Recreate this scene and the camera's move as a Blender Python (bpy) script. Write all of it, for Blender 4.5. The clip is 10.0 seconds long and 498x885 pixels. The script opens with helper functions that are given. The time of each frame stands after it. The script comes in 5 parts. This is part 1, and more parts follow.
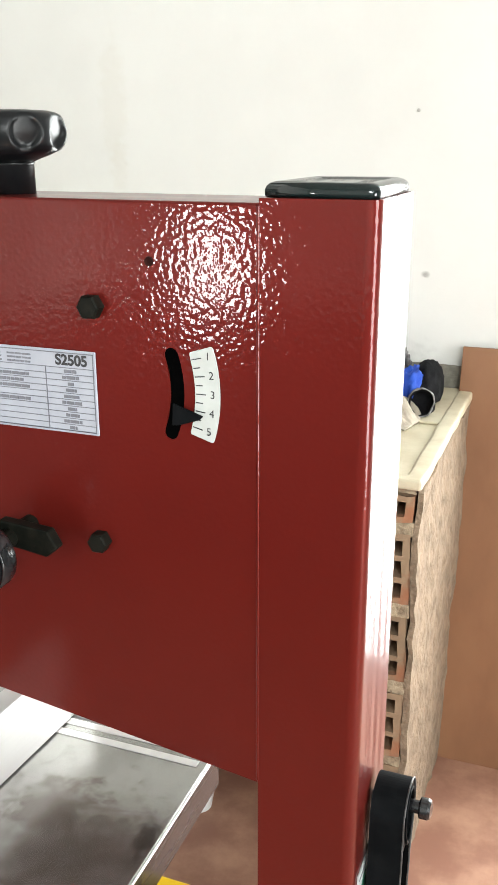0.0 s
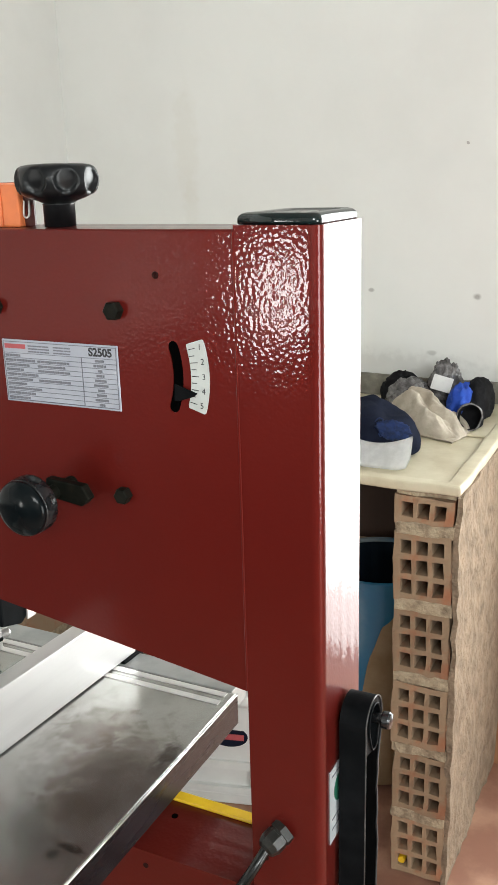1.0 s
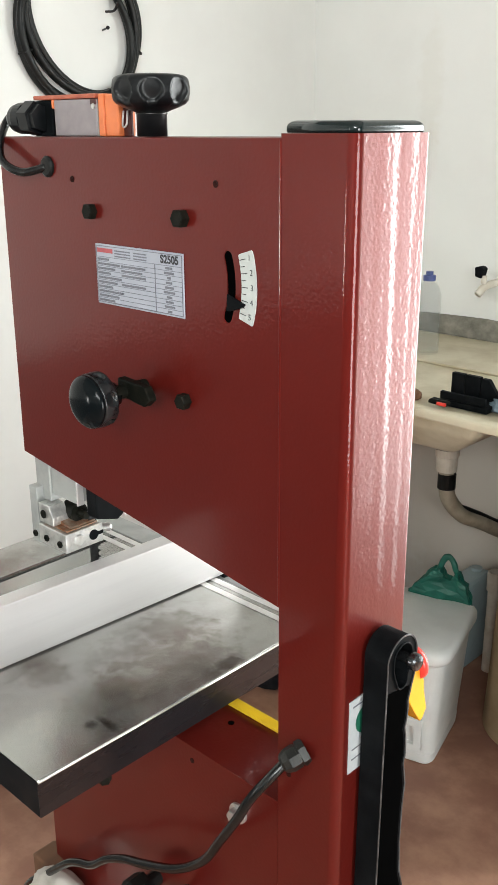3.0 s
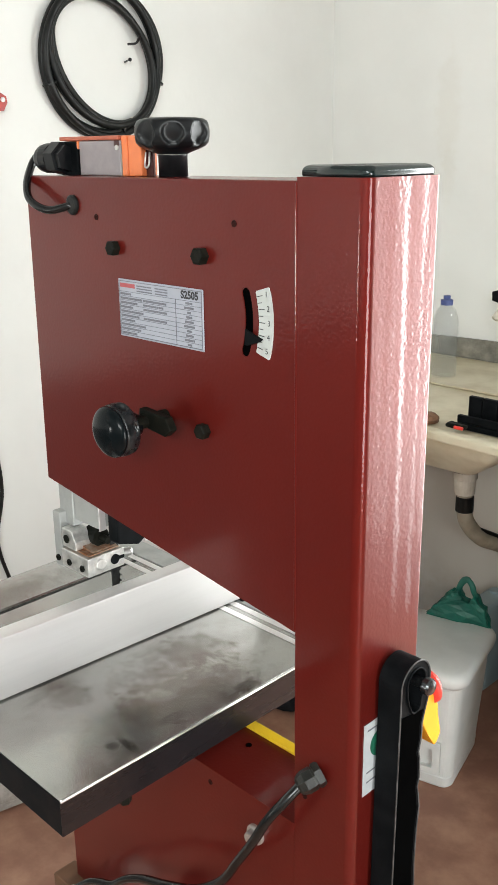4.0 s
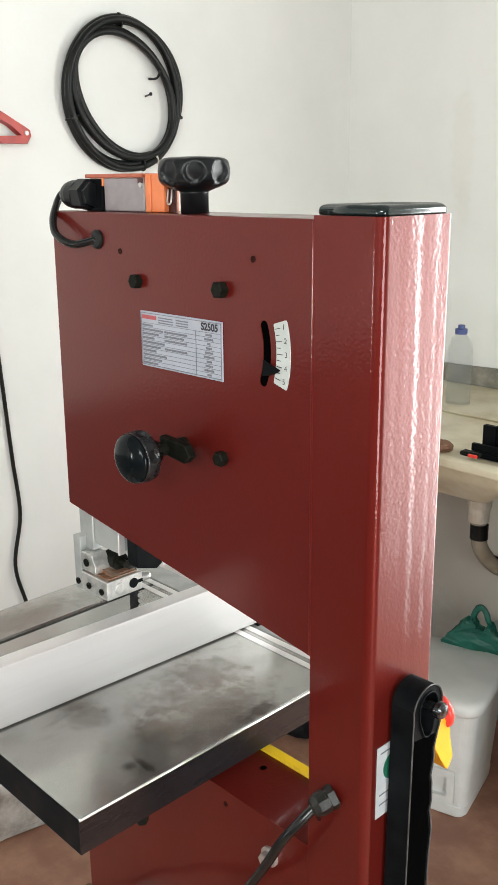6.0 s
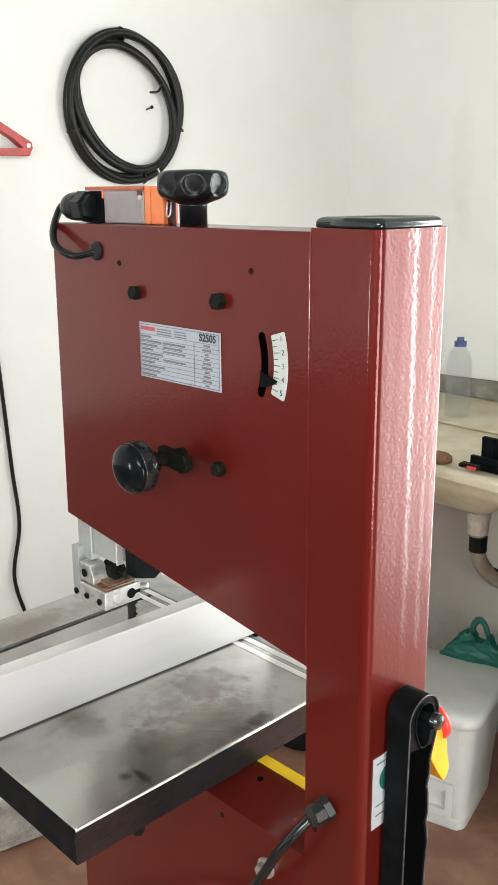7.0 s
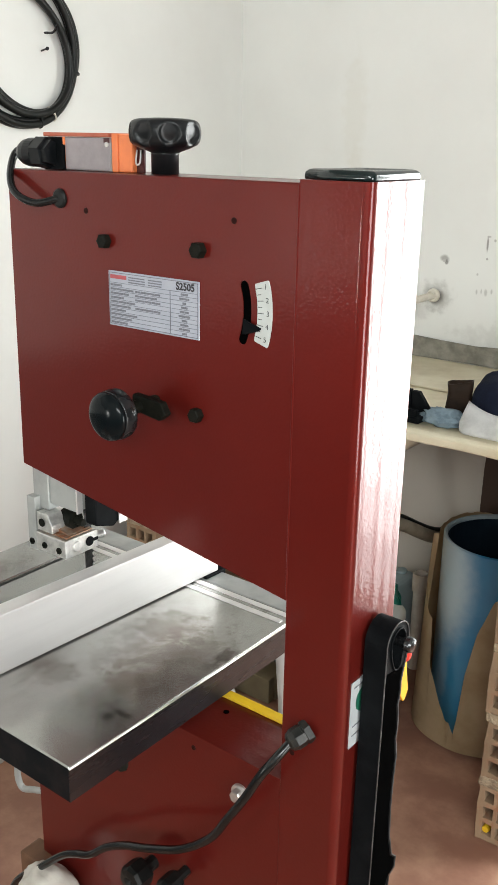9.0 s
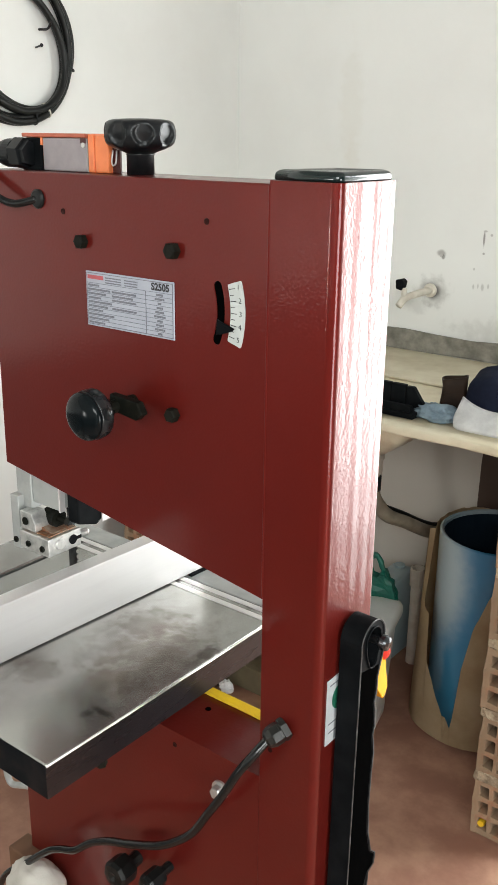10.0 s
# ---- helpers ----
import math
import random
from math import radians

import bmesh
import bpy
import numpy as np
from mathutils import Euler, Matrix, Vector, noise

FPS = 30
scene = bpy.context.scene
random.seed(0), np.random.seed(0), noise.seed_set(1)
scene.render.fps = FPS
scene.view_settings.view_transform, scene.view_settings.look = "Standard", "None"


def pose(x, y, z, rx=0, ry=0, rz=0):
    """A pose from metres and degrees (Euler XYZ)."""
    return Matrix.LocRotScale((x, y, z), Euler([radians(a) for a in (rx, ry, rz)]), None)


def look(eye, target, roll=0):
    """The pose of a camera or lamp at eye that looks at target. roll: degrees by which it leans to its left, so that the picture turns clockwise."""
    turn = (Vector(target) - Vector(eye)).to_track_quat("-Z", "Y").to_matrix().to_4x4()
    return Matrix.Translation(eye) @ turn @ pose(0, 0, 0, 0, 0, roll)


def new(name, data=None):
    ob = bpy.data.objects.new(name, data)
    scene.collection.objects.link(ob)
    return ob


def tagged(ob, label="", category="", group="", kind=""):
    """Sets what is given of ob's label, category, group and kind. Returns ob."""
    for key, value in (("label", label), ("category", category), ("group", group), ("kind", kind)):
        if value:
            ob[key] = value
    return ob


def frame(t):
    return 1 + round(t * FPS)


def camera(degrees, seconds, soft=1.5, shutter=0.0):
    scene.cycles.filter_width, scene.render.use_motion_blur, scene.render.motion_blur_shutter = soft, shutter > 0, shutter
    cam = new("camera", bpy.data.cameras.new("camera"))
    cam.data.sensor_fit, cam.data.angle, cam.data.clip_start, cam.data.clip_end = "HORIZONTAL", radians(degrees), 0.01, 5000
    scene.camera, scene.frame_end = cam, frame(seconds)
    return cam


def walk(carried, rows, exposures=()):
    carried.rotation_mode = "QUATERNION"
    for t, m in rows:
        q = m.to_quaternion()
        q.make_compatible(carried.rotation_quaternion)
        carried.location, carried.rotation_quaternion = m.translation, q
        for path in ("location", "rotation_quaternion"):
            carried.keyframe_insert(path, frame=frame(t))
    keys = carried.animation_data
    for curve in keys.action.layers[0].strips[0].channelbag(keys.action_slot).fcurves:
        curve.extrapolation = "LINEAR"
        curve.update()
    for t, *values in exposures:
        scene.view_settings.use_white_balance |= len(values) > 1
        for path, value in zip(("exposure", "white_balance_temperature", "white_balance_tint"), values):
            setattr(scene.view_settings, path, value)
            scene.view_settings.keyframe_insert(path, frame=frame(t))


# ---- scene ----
cam = camera(30.3, 10.0, soft=0.9)
PATH = [
    (0, (0.163, -0.443, 1.482), (-0.511, 1.331, 0.85), -0.1),
    (0.5, (0.24, -0.467, 1.48), (-0.638, 1.224, 0.871), -1.0),
    (1, (0.285, -0.554, 1.487), (-0.574, 1.161, 0.921), -1.7),
    (1.5, (0.318, -0.598, 1.474), (-0.471, 1.136, 0.864), -2.0),
    (1.8, (0.337, -0.562, 1.466), (-0.556, 1.115, 0.84), -0.7),
    (1.9, (0.338, -0.534, 1.462), (-0.622, 1.1, 0.824), -0.1),
    (2, (0.339, -0.513, 1.451), (-0.698, 1.072, 0.81), 0.6),
    (2.1, (0.346, -0.5, 1.444), (-0.767, 1.031, 0.798), 0.6),
    (2.5, (0.392, -0.47, 1.448), (-0.869, 0.931, 0.777), 0.2),
    (4, (0.438, -0.484, 1.471), (-0.914, 0.859, 0.864), -0.7),
    (4.5, (0.442, -0.492, 1.473), (-0.921, 0.848, 0.887), -0.8),
    (5, (0.443, -0.496, 1.475), (-0.925, 0.843, 0.894), -0.7),
    (5.5, (0.447, -0.499, 1.478), (-0.93, 0.836, 0.913), -0.6),
    (7, (0.456, -0.501, 1.479), (-0.935, 0.835, 0.951), -0.4),
    (7.5, (0.419, -0.533, 1.474), (-0.811, 0.943, 0.919), -0.2),
    (8, (0.396, -0.561, 1.471), (-0.781, 0.939, 0.867), 0.2),
    (8.5, (0.39, -0.58, 1.479), (-0.761, 0.932, 0.853), 0.9),
    (9, (0.405, -0.583, 1.48), (-0.753, 0.923, 0.855), 1.0),
    (9.5, (0.41, -0.588, 1.484), (-0.743, 0.917, 0.846), 1.2),
    (10, (0.427, -0.568, 1.486), (-0.74, 0.926, 0.848), 0.7),
]
EXPOSE = [(0.0, 0.60), (0.5, 0.36), (1.0, 0.11), (1.5, -0.02), (2.0, 0.20), (2.5, 0.27), (4.0, 0.27), (5.5, 0.22), (7.0, 0.31), (7.5, 0.36), (8.0, 0.30), (9.0, 0.20), (10.0, 0.18)]
walk(cam, [(t, look(eye, target, roll)) for t, eye, target, roll in PATH], EXPOSE)

# ---- world and light ----
world = bpy.data.worlds.new("sky")
scene.world = world
world.use_nodes = True
wn = world.node_tree
sky = wn.nodes.new("ShaderNodeTexSky")
sky.sky_type, sky.sun_disc = "NISHITA", False
sky.sun_elevation, sky.sun_rotation = radians(50), radians(200)
wn.links.new(sky.outputs[0], wn.nodes["Background"].inputs[0])
wn.nodes["Background"].inputs[1].default_value = 0.12
sun = new("sun", bpy.data.lights.new("sun", "SUN"))
sun.data.energy, sun.data.angle, sun.data.color = 3.0, radians(0.5), (1, 0.95, 0.88)
sun.matrix_world = look((0, 0, 0), (0.25, -0.6, -0.8))


def area_lamp(name, eye, target, w, h, power, color=(1, 0.98, 0.95)):
    lamp = new(name, bpy.data.lights.new(name, "AREA"))
    lamp.data.shape, lamp.data.size, lamp.data.size_y = "RECTANGLE", w, h
    lamp.data.energy, lamp.data.color = power, color
    lamp.matrix_world = look(eye, target)
    return lamp


# tall bench-side door and small rear window give daylight; the others are added fills
for zc, tall, watt in ((1.40, 1.56, 70), (0.53, 0.17, 5.0), (0.35, 0.17, 3.0), (0.16, 0.18, 1.6)):
    area_lamp("glazed_door_daylight", (0.775, 1.83, zc), (0.775, 0, zc), 0.83, tall, watt, (0.96, 1, 0.98))
# Narrow fill added to put a dim gleam on the column's side.
area_lamp("column_gleam_fill", (1.32, 1.83, 1.2), (1.32, 0, 1.2), 0.15, 1.9, 2.2, (0.96, 1, 0.98))
# Large unseen fill that brightens the bench wall from behind.
area_lamp("unseen_high_fill", (1.95, -2.48, 2.40), (1.95, 0, 2.40), 2.0, 0.7, 90, (0.96, 1, 0.98))
# Low unseen fill that brightens the column's side and under the bench.
area_lamp("unseen_side_fill", (3.28, -0.65, 0.76), (0, -0.65, 0.76), 1.1, 1.4, 62, (0.97, 1, 0.98))
area_lamp("rear_window_daylight", (-1.066, -2.47, 1.06), (-1.066, 0, 1.06), 0.20, 0.33, 7.5, (1, 0.99, 0.95))


# ---- materials ----
def rgb(c):
    return (c[0], c[1], c[2], 1.0)


def material(name, color, color2=None, rough=0.5, metal=0.0, scale=8.0, stain=0.5, bump=0.0, bump_scale=200.0,
             bump_mm=1.0, rough_var=0.1, coat=0.0, stretch=(1, 1, 1), spec=0.5, vary=0.0, detail=6.0, ramp_at=None, lacquer=False, coat_rough=0.08, sheen_tint=None):
    """Two-scale procedural surface: large stains mix two colours, fine noise drives roughness and relief."""
    m = bpy.data.materials.new(name)
    m.use_nodes = True
    n, l = m.node_tree.nodes, m.node_tree.links
    b = n["Principled BSDF"]
    b.inputs["Metallic"].default_value, b.inputs["Coat Weight"].default_value = metal, coat
    b.inputs["Coat Roughness"].default_value = coat_rough
    b.inputs["Specular IOR Level"].default_value = spec
    if sheen_tint:
        b.inputs["Specular Tint"].default_value = rgb(sheen_tint)
    tc = n.new("ShaderNodeTexCoord")
    mp = n.new("ShaderNodeMapping")
    mp.inputs["Scale"].default_value = stretch
    l.new(tc.outputs["Object"], mp.inputs[0])
    big = n.new("ShaderNodeTexNoise")
    big.inputs["Scale"].default_value, big.inputs["Detail"].default_value = scale, detail
    big.inputs["Roughness"].default_value = 0.6
    l.new(mp.outputs[0], big.inputs["Vector"])
    ramp = n.new("ShaderNodeMapRange")
    ramp.interpolation_type = "SMOOTHSTEP"
    ramp.inputs[1].default_value, ramp.inputs[2].default_value = 0.5 - 0.25 * stain, 0.5 + 0.35 * stain + 0.02
    if ramp_at:
        ramp.inputs[1].default_value, ramp.inputs[2].default_value = ramp_at
    l.new(big.outputs[0], ramp.inputs[0])
    mix = n.new("ShaderNodeMix")
    mix.data_type = "RGBA"
    mix.inputs[6].default_value = rgb(color)
    mix.inputs[7].default_value = rgb(color2 or [c * 0.82 for c in color])
    l.new(ramp.outputs[0], mix.inputs[0])
    out = mix.outputs[2]
    if vary:
        oi = n.new("ShaderNodeObjectInfo")
        hs = n.new("ShaderNodeHueSaturation")
        vr = n.new("ShaderNodeMapRange")
        vr.inputs[3].default_value, vr.inputs[4].default_value = 1 - vary, 1 + vary
        l.new(oi.outputs["Random"], vr.inputs[0])
        l.new(vr.outputs[0], hs.inputs["Value"])
        l.new(out, hs.inputs["Color"])
        out = hs.outputs[0]
    l.new(out, b.inputs["Base Color"])
    rr = n.new("ShaderNodeMapRange")
    rr.inputs[3].default_value, rr.inputs[4].default_value = max(0.02, rough - rough_var), min(1, rough + rough_var)
    l.new(big.outputs[0], rr.inputs[0])
    l.new(rr.outputs[0], b.inputs["Roughness"])
    if bump:
        fine = n.new("ShaderNodeTexNoise")
        fine.inputs["Scale"].default_value, fine.inputs["Detail"].default_value = bump_scale, 0.6 if lacquer else 3
        l.new(mp.outputs[0], fine.inputs["Vector"])
        bp = n.new("ShaderNodeBump")
        bp.inputs["Strength"].default_value, bp.inputs["Distance"].default_value = bump, bump_mm / 1000
        l.new(fine.outputs[0], bp.inputs["Height"])
        if lacquer:
            mp2 = n.new("ShaderNodeMapping")
            mp2.inputs["Scale"].default_value = (0, 1, 0.035)
            l.new(tc.outputs["Object"], mp2.inputs[0])
            wave = n.new("ShaderNodeTexNoise")
            wave.inputs["Scale"].default_value, wave.inputs["Detail"].default_value = 55, 1
            l.new(mp2.outputs[0], wave.inputs["Vector"])
            bw = n.new("ShaderNodeBump")
            bw.inputs["Strength"].default_value, bw.inputs["Distance"].default_value = 1.0, 0.0010
            l.new(wave.outputs[0], bw.inputs["Height"])
            l.new(bw.outputs[0], bp.inputs["Normal"])
        if lacquer:
            soft = n.new("ShaderNodeBump")
            soft.inputs["Strength"].default_value, soft.inputs["Distance"].default_value = 0.5 * bump, bump_mm / 1000
            l.new(fine.outputs[0], soft.inputs["Height"])
            l.new(soft.outputs[0], b.inputs["Normal"])
        else:
            l.new(bp.outputs[0], b.inputs["Normal"])
        if coat:
            l.new(bp.outputs[0], b.inputs["Coat Normal"])
    return m


RED = material("red_textured_paint", (0.089, 0.0078, 0.0056), (0.079, 0.0069, 0.0050), rough=0.36, rough_var=0.04, scale=5, bump=1.0, bump_scale=345, bump_mm=0.150,
               coat=0.52, coat_rough=0.04, lacquer=True, spec=0.42, sheen_tint=(1.0, 0.11, 0.09))
RED_DARK = material("red_sheet_edge", (0.055, 0.007, 0.006), rough=0.3, scale=20)
BLACK = material("black_plastic", (0.004, 0.0048, 0.0055), (0.008, 0.009, 0.010), rough=0.55, spec=0.04, scale=40, bump=0.2, bump_scale=600, bump_mm=0.3)
BLACK_GLOSS = material("black_bakelite", (0.004, 0.005, 0.006), (0.009, 0.010, 0.011), rough=0.34, rough_var=0.08, scale=60, spec=0.3)
BALL = material("dark_glossy_knob", (0.003, 0.005, 0.006), (0.006, 0.008, 0.009), rough=0.16, rough_var=0.04, scale=30, spec=0.14)
PALE_EDGE = material("pale_plastic_edge", (0.020, 0.021, 0.021), (0.085, 0.085, 0.085), rough=0.45, scale=45)
RUBBER = material("black_rubber", (0.006, 0.007, 0.007), (0.012, 0.012, 0.011), rough=0.36, spec=0.22, scale=60)
BOLT = material("blackened_bolt", (0.005, 0.006, 0.0045), (0.013, 0.012, 0.009), rough=0.5, spec=0.08, scale=150)
STEEL = material("bright_steel", (0.74, 0.735, 0.71), (0.5, 0.495, 0.48), rough=0.38, metal=0.8, scale=90)
ZINC = material("grey_painted_steel", (0.42, 0.43, 0.415), (0.34, 0.35, 0.34), rough=0.45, scale=30, metal=0.3)
CAST = material("worn_cast_iron", (0.42, 0.42, 0.40), (0.085, 0.060, 0.044), rough=0.225, rough_var=0.035, metal=0.85, scale=22, stretch=(1, 0.6, 1), ramp_at=(0.44, 0.95), detail=9, bump=0.12, bump_scale=500, bump_mm=0.3)
# Table iron painted near black for the side turned from the light.
SHADED_SIDE = material("shaded_iron_edge", (0.005, 0.0065, 0.008), (0.016, 0.014, 0.014), rough=0.5, spec=0.05, scale=50, bump=0.1, bump_scale=500, bump_mm=0.3)
IRON_EDGE = material("machined_iron_edge", (0.030, 0.028, 0.031), (0.012, 0.012, 0.014), rough=0.28, metal=0.7, scale=18, stretch=(1, 0.15, 1), bump=0.1, bump_scale=500, bump_mm=0.2)
CAP = material("glossy_dark_end_cap", (0.003, 0.010, 0.010), (0.006, 0.014, 0.014), rough=0.14, scale=30, spec=0.6)
DUSTY = material("dusty_black_plastic", (0.005, 0.006, 0.005), (0.020, 0.020, 0.017), rough=0.36, scale=160, bump=0.3, bump_scale=500)
ALU = material("brushed_aluminium", (0.80, 0.785, 0.78), (0.72, 0.705, 0.70), rough=0.40, metal=0.75, scale=30, stretch=(1, 0.03, 1), bump=0.1, bump_scale=900, bump_mm=0.1)
HOLE = material("drilled_hole_shade", (0.018, 0.0045, 0.0035), (0.030, 0.007, 0.005), rough=0.7, spec=0.1, scale=300)
WORN_KNOB = material("rubbed_black_bakelite", (0.008, 0.010, 0.011), (0.036, 0.039, 0.040), rough=0.28, rough_var=0.1, scale=90, spec=0.5, ramp_at=(0.48, 0.74))
CABLE = material("glossy_black_cable", (0.005, 0.006, 0.006), (0.010, 0.010, 0.010), rough=0.24, rough_var=0.05, spec=0.4, scale=60)
GLINT_STEEL = material("edge_glint_steel", (0.80, 0.80, 0.78), (0.66, 0.66, 0.64), rough=0.30, metal=0.9, scale=60)
DARK_STEEL = material("dark_oiled_steel", (0.10, 0.105, 0.11), (0.05, 0.052, 0.055), rough=0.22, metal=0.9, scale=120)
RUST = material("rusty_steel", (0.27, 0.105, 0.04), (0.36, 0.29, 0.23), rough=0.6, metal=0.5, scale=110, stain=0.6, bump=0.4, bump_scale=600)
PLATE = material("silver_grey_plate", (0.41, 0.43, 0.49), (0.36, 0.38, 0.44), rough=0.35, scale=40)
SCALE_LABEL = material("pale_grey_scale", (0.53, 0.56, 0.54), (0.47, 0.50, 0.48), rough=0.35, scale=40)
WHITE_LABEL = material("white_printed_label", (0.52, 0.55, 0.56), (0.45, 0.48, 0.50), rough=0.35, scale=40)
INK = material("black_print", (0.03, 0.03, 0.035), rough=0.5, scale=80)
INK_GREY = material("grey_print", (0.17, 0.175, 0.20), rough=0.5, scale=80)
INK_RED = material("red_print", (0.45, 0.09, 0.10), rough=0.5, scale=80)
ORANGE = material("orange_plastic", (0.80, 0.22, 0.075), (0.72, 0.19, 0.07), rough=0.35, scale=60)
ORANGE_DULL = material("dull_red_orange_plastic", (0.46, 0.12, 0.065), (0.38, 0.09, 0.05), rough=0.4, scale=60)
PURPLE_GREY = material("grey_switch_cover", (0.34, 0.30, 0.31), (0.28, 0.25, 0.26), rough=0.4, metal=0.3, scale=40)
YELLOW = material("yellow_paint", (0.80, 0.52, 0.02), (0.72, 0.44, 0.02), rough=0.35, scale=30)
YELLOW_PLASTIC = material("amber_yellow_plastic", (0.88, 0.42, 0.012), (0.80, 0.36, 0.012), rough=0.35, scale=30)
SIGNAL_RED = material("signal_red_plastic", (0.75, 0.045, 0.03), rough=0.3, scale=40)
CLAMP_RED = material("worn_red_enamel", (0.42, 0.032, 0.022), (0.30, 0.024, 0.018), rough=0.45, scale=40)
GREEN_PRINT = material("green_print", (0.01, 0.12, 0.07), rough=0.45, scale=60)
WALL = material("white_limewashed_plaster", (0.715, 0.72, 0.695), (0.64, 0.64, 0.615), rough=0.85, scale=1.6, stain=0.7, bump=0.25, bump_scale=60, bump_mm=1.5)
CEIL = material("dim_ceiling_paint", (0.32, 0.32, 0.31), rough=0.9, scale=2)
DIM_WALL = material("unseen_dim_plaster", (0.16, 0.155, 0.145), (0.21, 0.20, 0.185), rough=0.9, scale=2, stain=0.8, bump=0.3, bump_scale=60, bump_mm=2)
CEMENT = material("bare_grey_cement", (0.13, 0.122, 0.10), (0.30, 0.285, 0.24), rough=0.9, scale=19, detail=10, stain=0.7, bump=0.5, bump_scale=120, bump_mm=2)
FOOTING = material("patchy_whitewash", (0.52, 0.51, 0.48), (0.24, 0.22, 0.19), rough=0.9, scale=16, stain=0.6, bump=0.6, bump_scale=80, bump_mm=4)
RENDER = material("rough_sand_render", (0.27, 0.20, 0.135), (0.13, 0.092, 0.062), rough=0.95, scale=26, stain=0.9, detail=10, bump=0.9, bump_scale=85, bump_mm=9)
MORTAR = material("pale_mortar", (0.40, 0.325, 0.22), (0.20, 0.15, 0.10), rough=0.95, scale=38, detail=10, bump=0.9, bump_scale=160, bump_mm=5)
BRICK = material("fired_clay", (0.27, 0.185, 0.115), (0.29, 0.125, 0.065), rough=0.9, scale=14, ramp_at=(0.46, 0.68), bump=0.5, bump_scale=180, bump_mm=2, vary=0.12)
FLOOR = material("red_oxide_cement_floor", (0.255, 0.122, 0.082), (0.42, 0.240, 0.160), rough=0.55, rough_var=0.15, scale=7, detail=9, stain=0.55, bump=0.2, bump_scale=70, bump_mm=1)
STONE = material("cream_cast_marble", (0.62, 0.565, 0.42), (0.46, 0.39, 0.26), rough=0.4, scale=9, stain=0.7, detail=10, bump=0.15, bump_scale=90, bump_mm=1)
PLY = material("brown_hardboard", (0.26, 0.125, 0.06), (0.20, 0.09, 0.042), rough=0.6, scale=5, stain=0.8, stretch=(1, 1, 0.4), bump=0.15, bump_scale=160)
PVC_DARK = material("brown_grey_drain_plastic", (0.33, 0.29, 0.22), (0.20, 0.165, 0.12), rough=0.55, scale=22, stain=0.8)
PVC = material("off_white_pvc", (0.62, 0.58, 0.5), (0.5, 0.45, 0.37), rough=0.4, scale=20)
BIN = material("pale_grey_plastic", (0.68, 0.70, 0.68), (0.61, 0.63, 0.61), rough=0.4, scale=9)
BLUE = material("blue_plastic", (0.012, 0.14, 0.27), (0.024, 0.19, 0.32), coat=1.0, coat_rough=0.22, rough=0.35, scale=5, stain=0.9)
DEEP_BLUE = material("inner_shade_blue", (0.006, 0.014, 0.024), (0.01, 0.02, 0.03), rough=0.7, spec=0.1, scale=9)
CARD = material("brown_cardboard", (0.54, 0.41, 0.25), (0.40, 0.28, 0.15), rough=0.85, scale=10, stain=0.8, bump=0.3, bump_scale=90)
CARD_DULL = material("olive_cardboard", (0.20, 0.17, 0.10), (0.14, 0.115, 0.07), rough=0.85, scale=12, stain=0.8, bump=0.3, bump_scale=90)
GREEN = material("green_plastic_film", (0.007, 0.12, 0.085), (0.004, 0.075, 0.055), rough=0.4, scale=20)
NAVY = material("navy_cotton", (0.006, 0.008, 0.018), (0.009, 0.012, 0.025), rough=0.9, spec=0.1, scale=60, bump=0.5, bump_scale=900)
WHITE_CLOTH = material("white_cotton", (0.82, 0.82, 0.82), rough=0.85, scale=30, bump=0.3, bump_scale=900)
BEIGE = material("beige_cotton", (0.48, 0.42, 0.34), (0.38, 0.33, 0.26), rough=0.95, scale=40, bump=0.6, bump_scale=500)
BEIGE_PALE = material("off_white_cloth", (0.56, 0.53, 0.48), (0.46, 0.43, 0.38), rough=0.9, scale=20, bump=0.4, bump_scale=500)
BLACK_CLOTH = material("black_fabric", (0.008, 0.008, 0.009), (0.016, 0.016, 0.018), spec=0.1, rough=0.9, scale=60, bump=0.5, bump_scale=700)
BLUE_CLOTH = material("bright_blue_fabric", (0.008, 0.052, 0.36), (0.012, 0.075, 0.44), rough=0.8, scale=40, bump=0.5, bump_scale=500)
CAP_BLUE = material("dull_blue_plastic", (0.06, 0.085, 0.24), rough=0.5, scale=30)
EMBROIDERY = material("deep_blue_thread", (0.005, 0.024, 0.11), (0.005, 0.014, 0.05), rough=0.8, scale=90, bump=0.6, bump_scale=900)
GREY_CLOTH = material("grey_blue_rag", (0.20, 0.27, 0.32), (0.13, 0.18, 0.22), rough=0.95, scale=40, bump=0.6, bump_scale=500)
GREY_FILM = material("smoky_plastic_film", (0.055, 0.05, 0.05), (0.25, 0.24, 0.24), rough=0.16, scale=55, stain=0.8, bump=0.4, bump_scale=130, bump_mm=2)
PAPER = material("white_paper", (0.78, 0.78, 0.77), rough=0.7, scale=20)
BROWN = material("dark_brown_leather", (0.03, 0.019, 0.013), (0.018, 0.012, 0.009), rough=0.6, spec=0.1, scale=30, bump=0.4, bump_scale=300)
PALE_BLUE = material("pale_blue_plastic", (0.36, 0.45, 0.47), (0.30, 0.39, 0.42), rough=0.4, scale=8)
DARK_BOARD = material("dark_brown_board", (0.06, 0.032, 0.02), (0.045, 0.024, 0.014), rough=0.6, scale=8, stretch=(1, 1, 0.3))
PLUG = material("grey_filler", (0.40, 0.39, 0.37), (0.5, 0.49, 0.47), rough=0.9, scale=80)
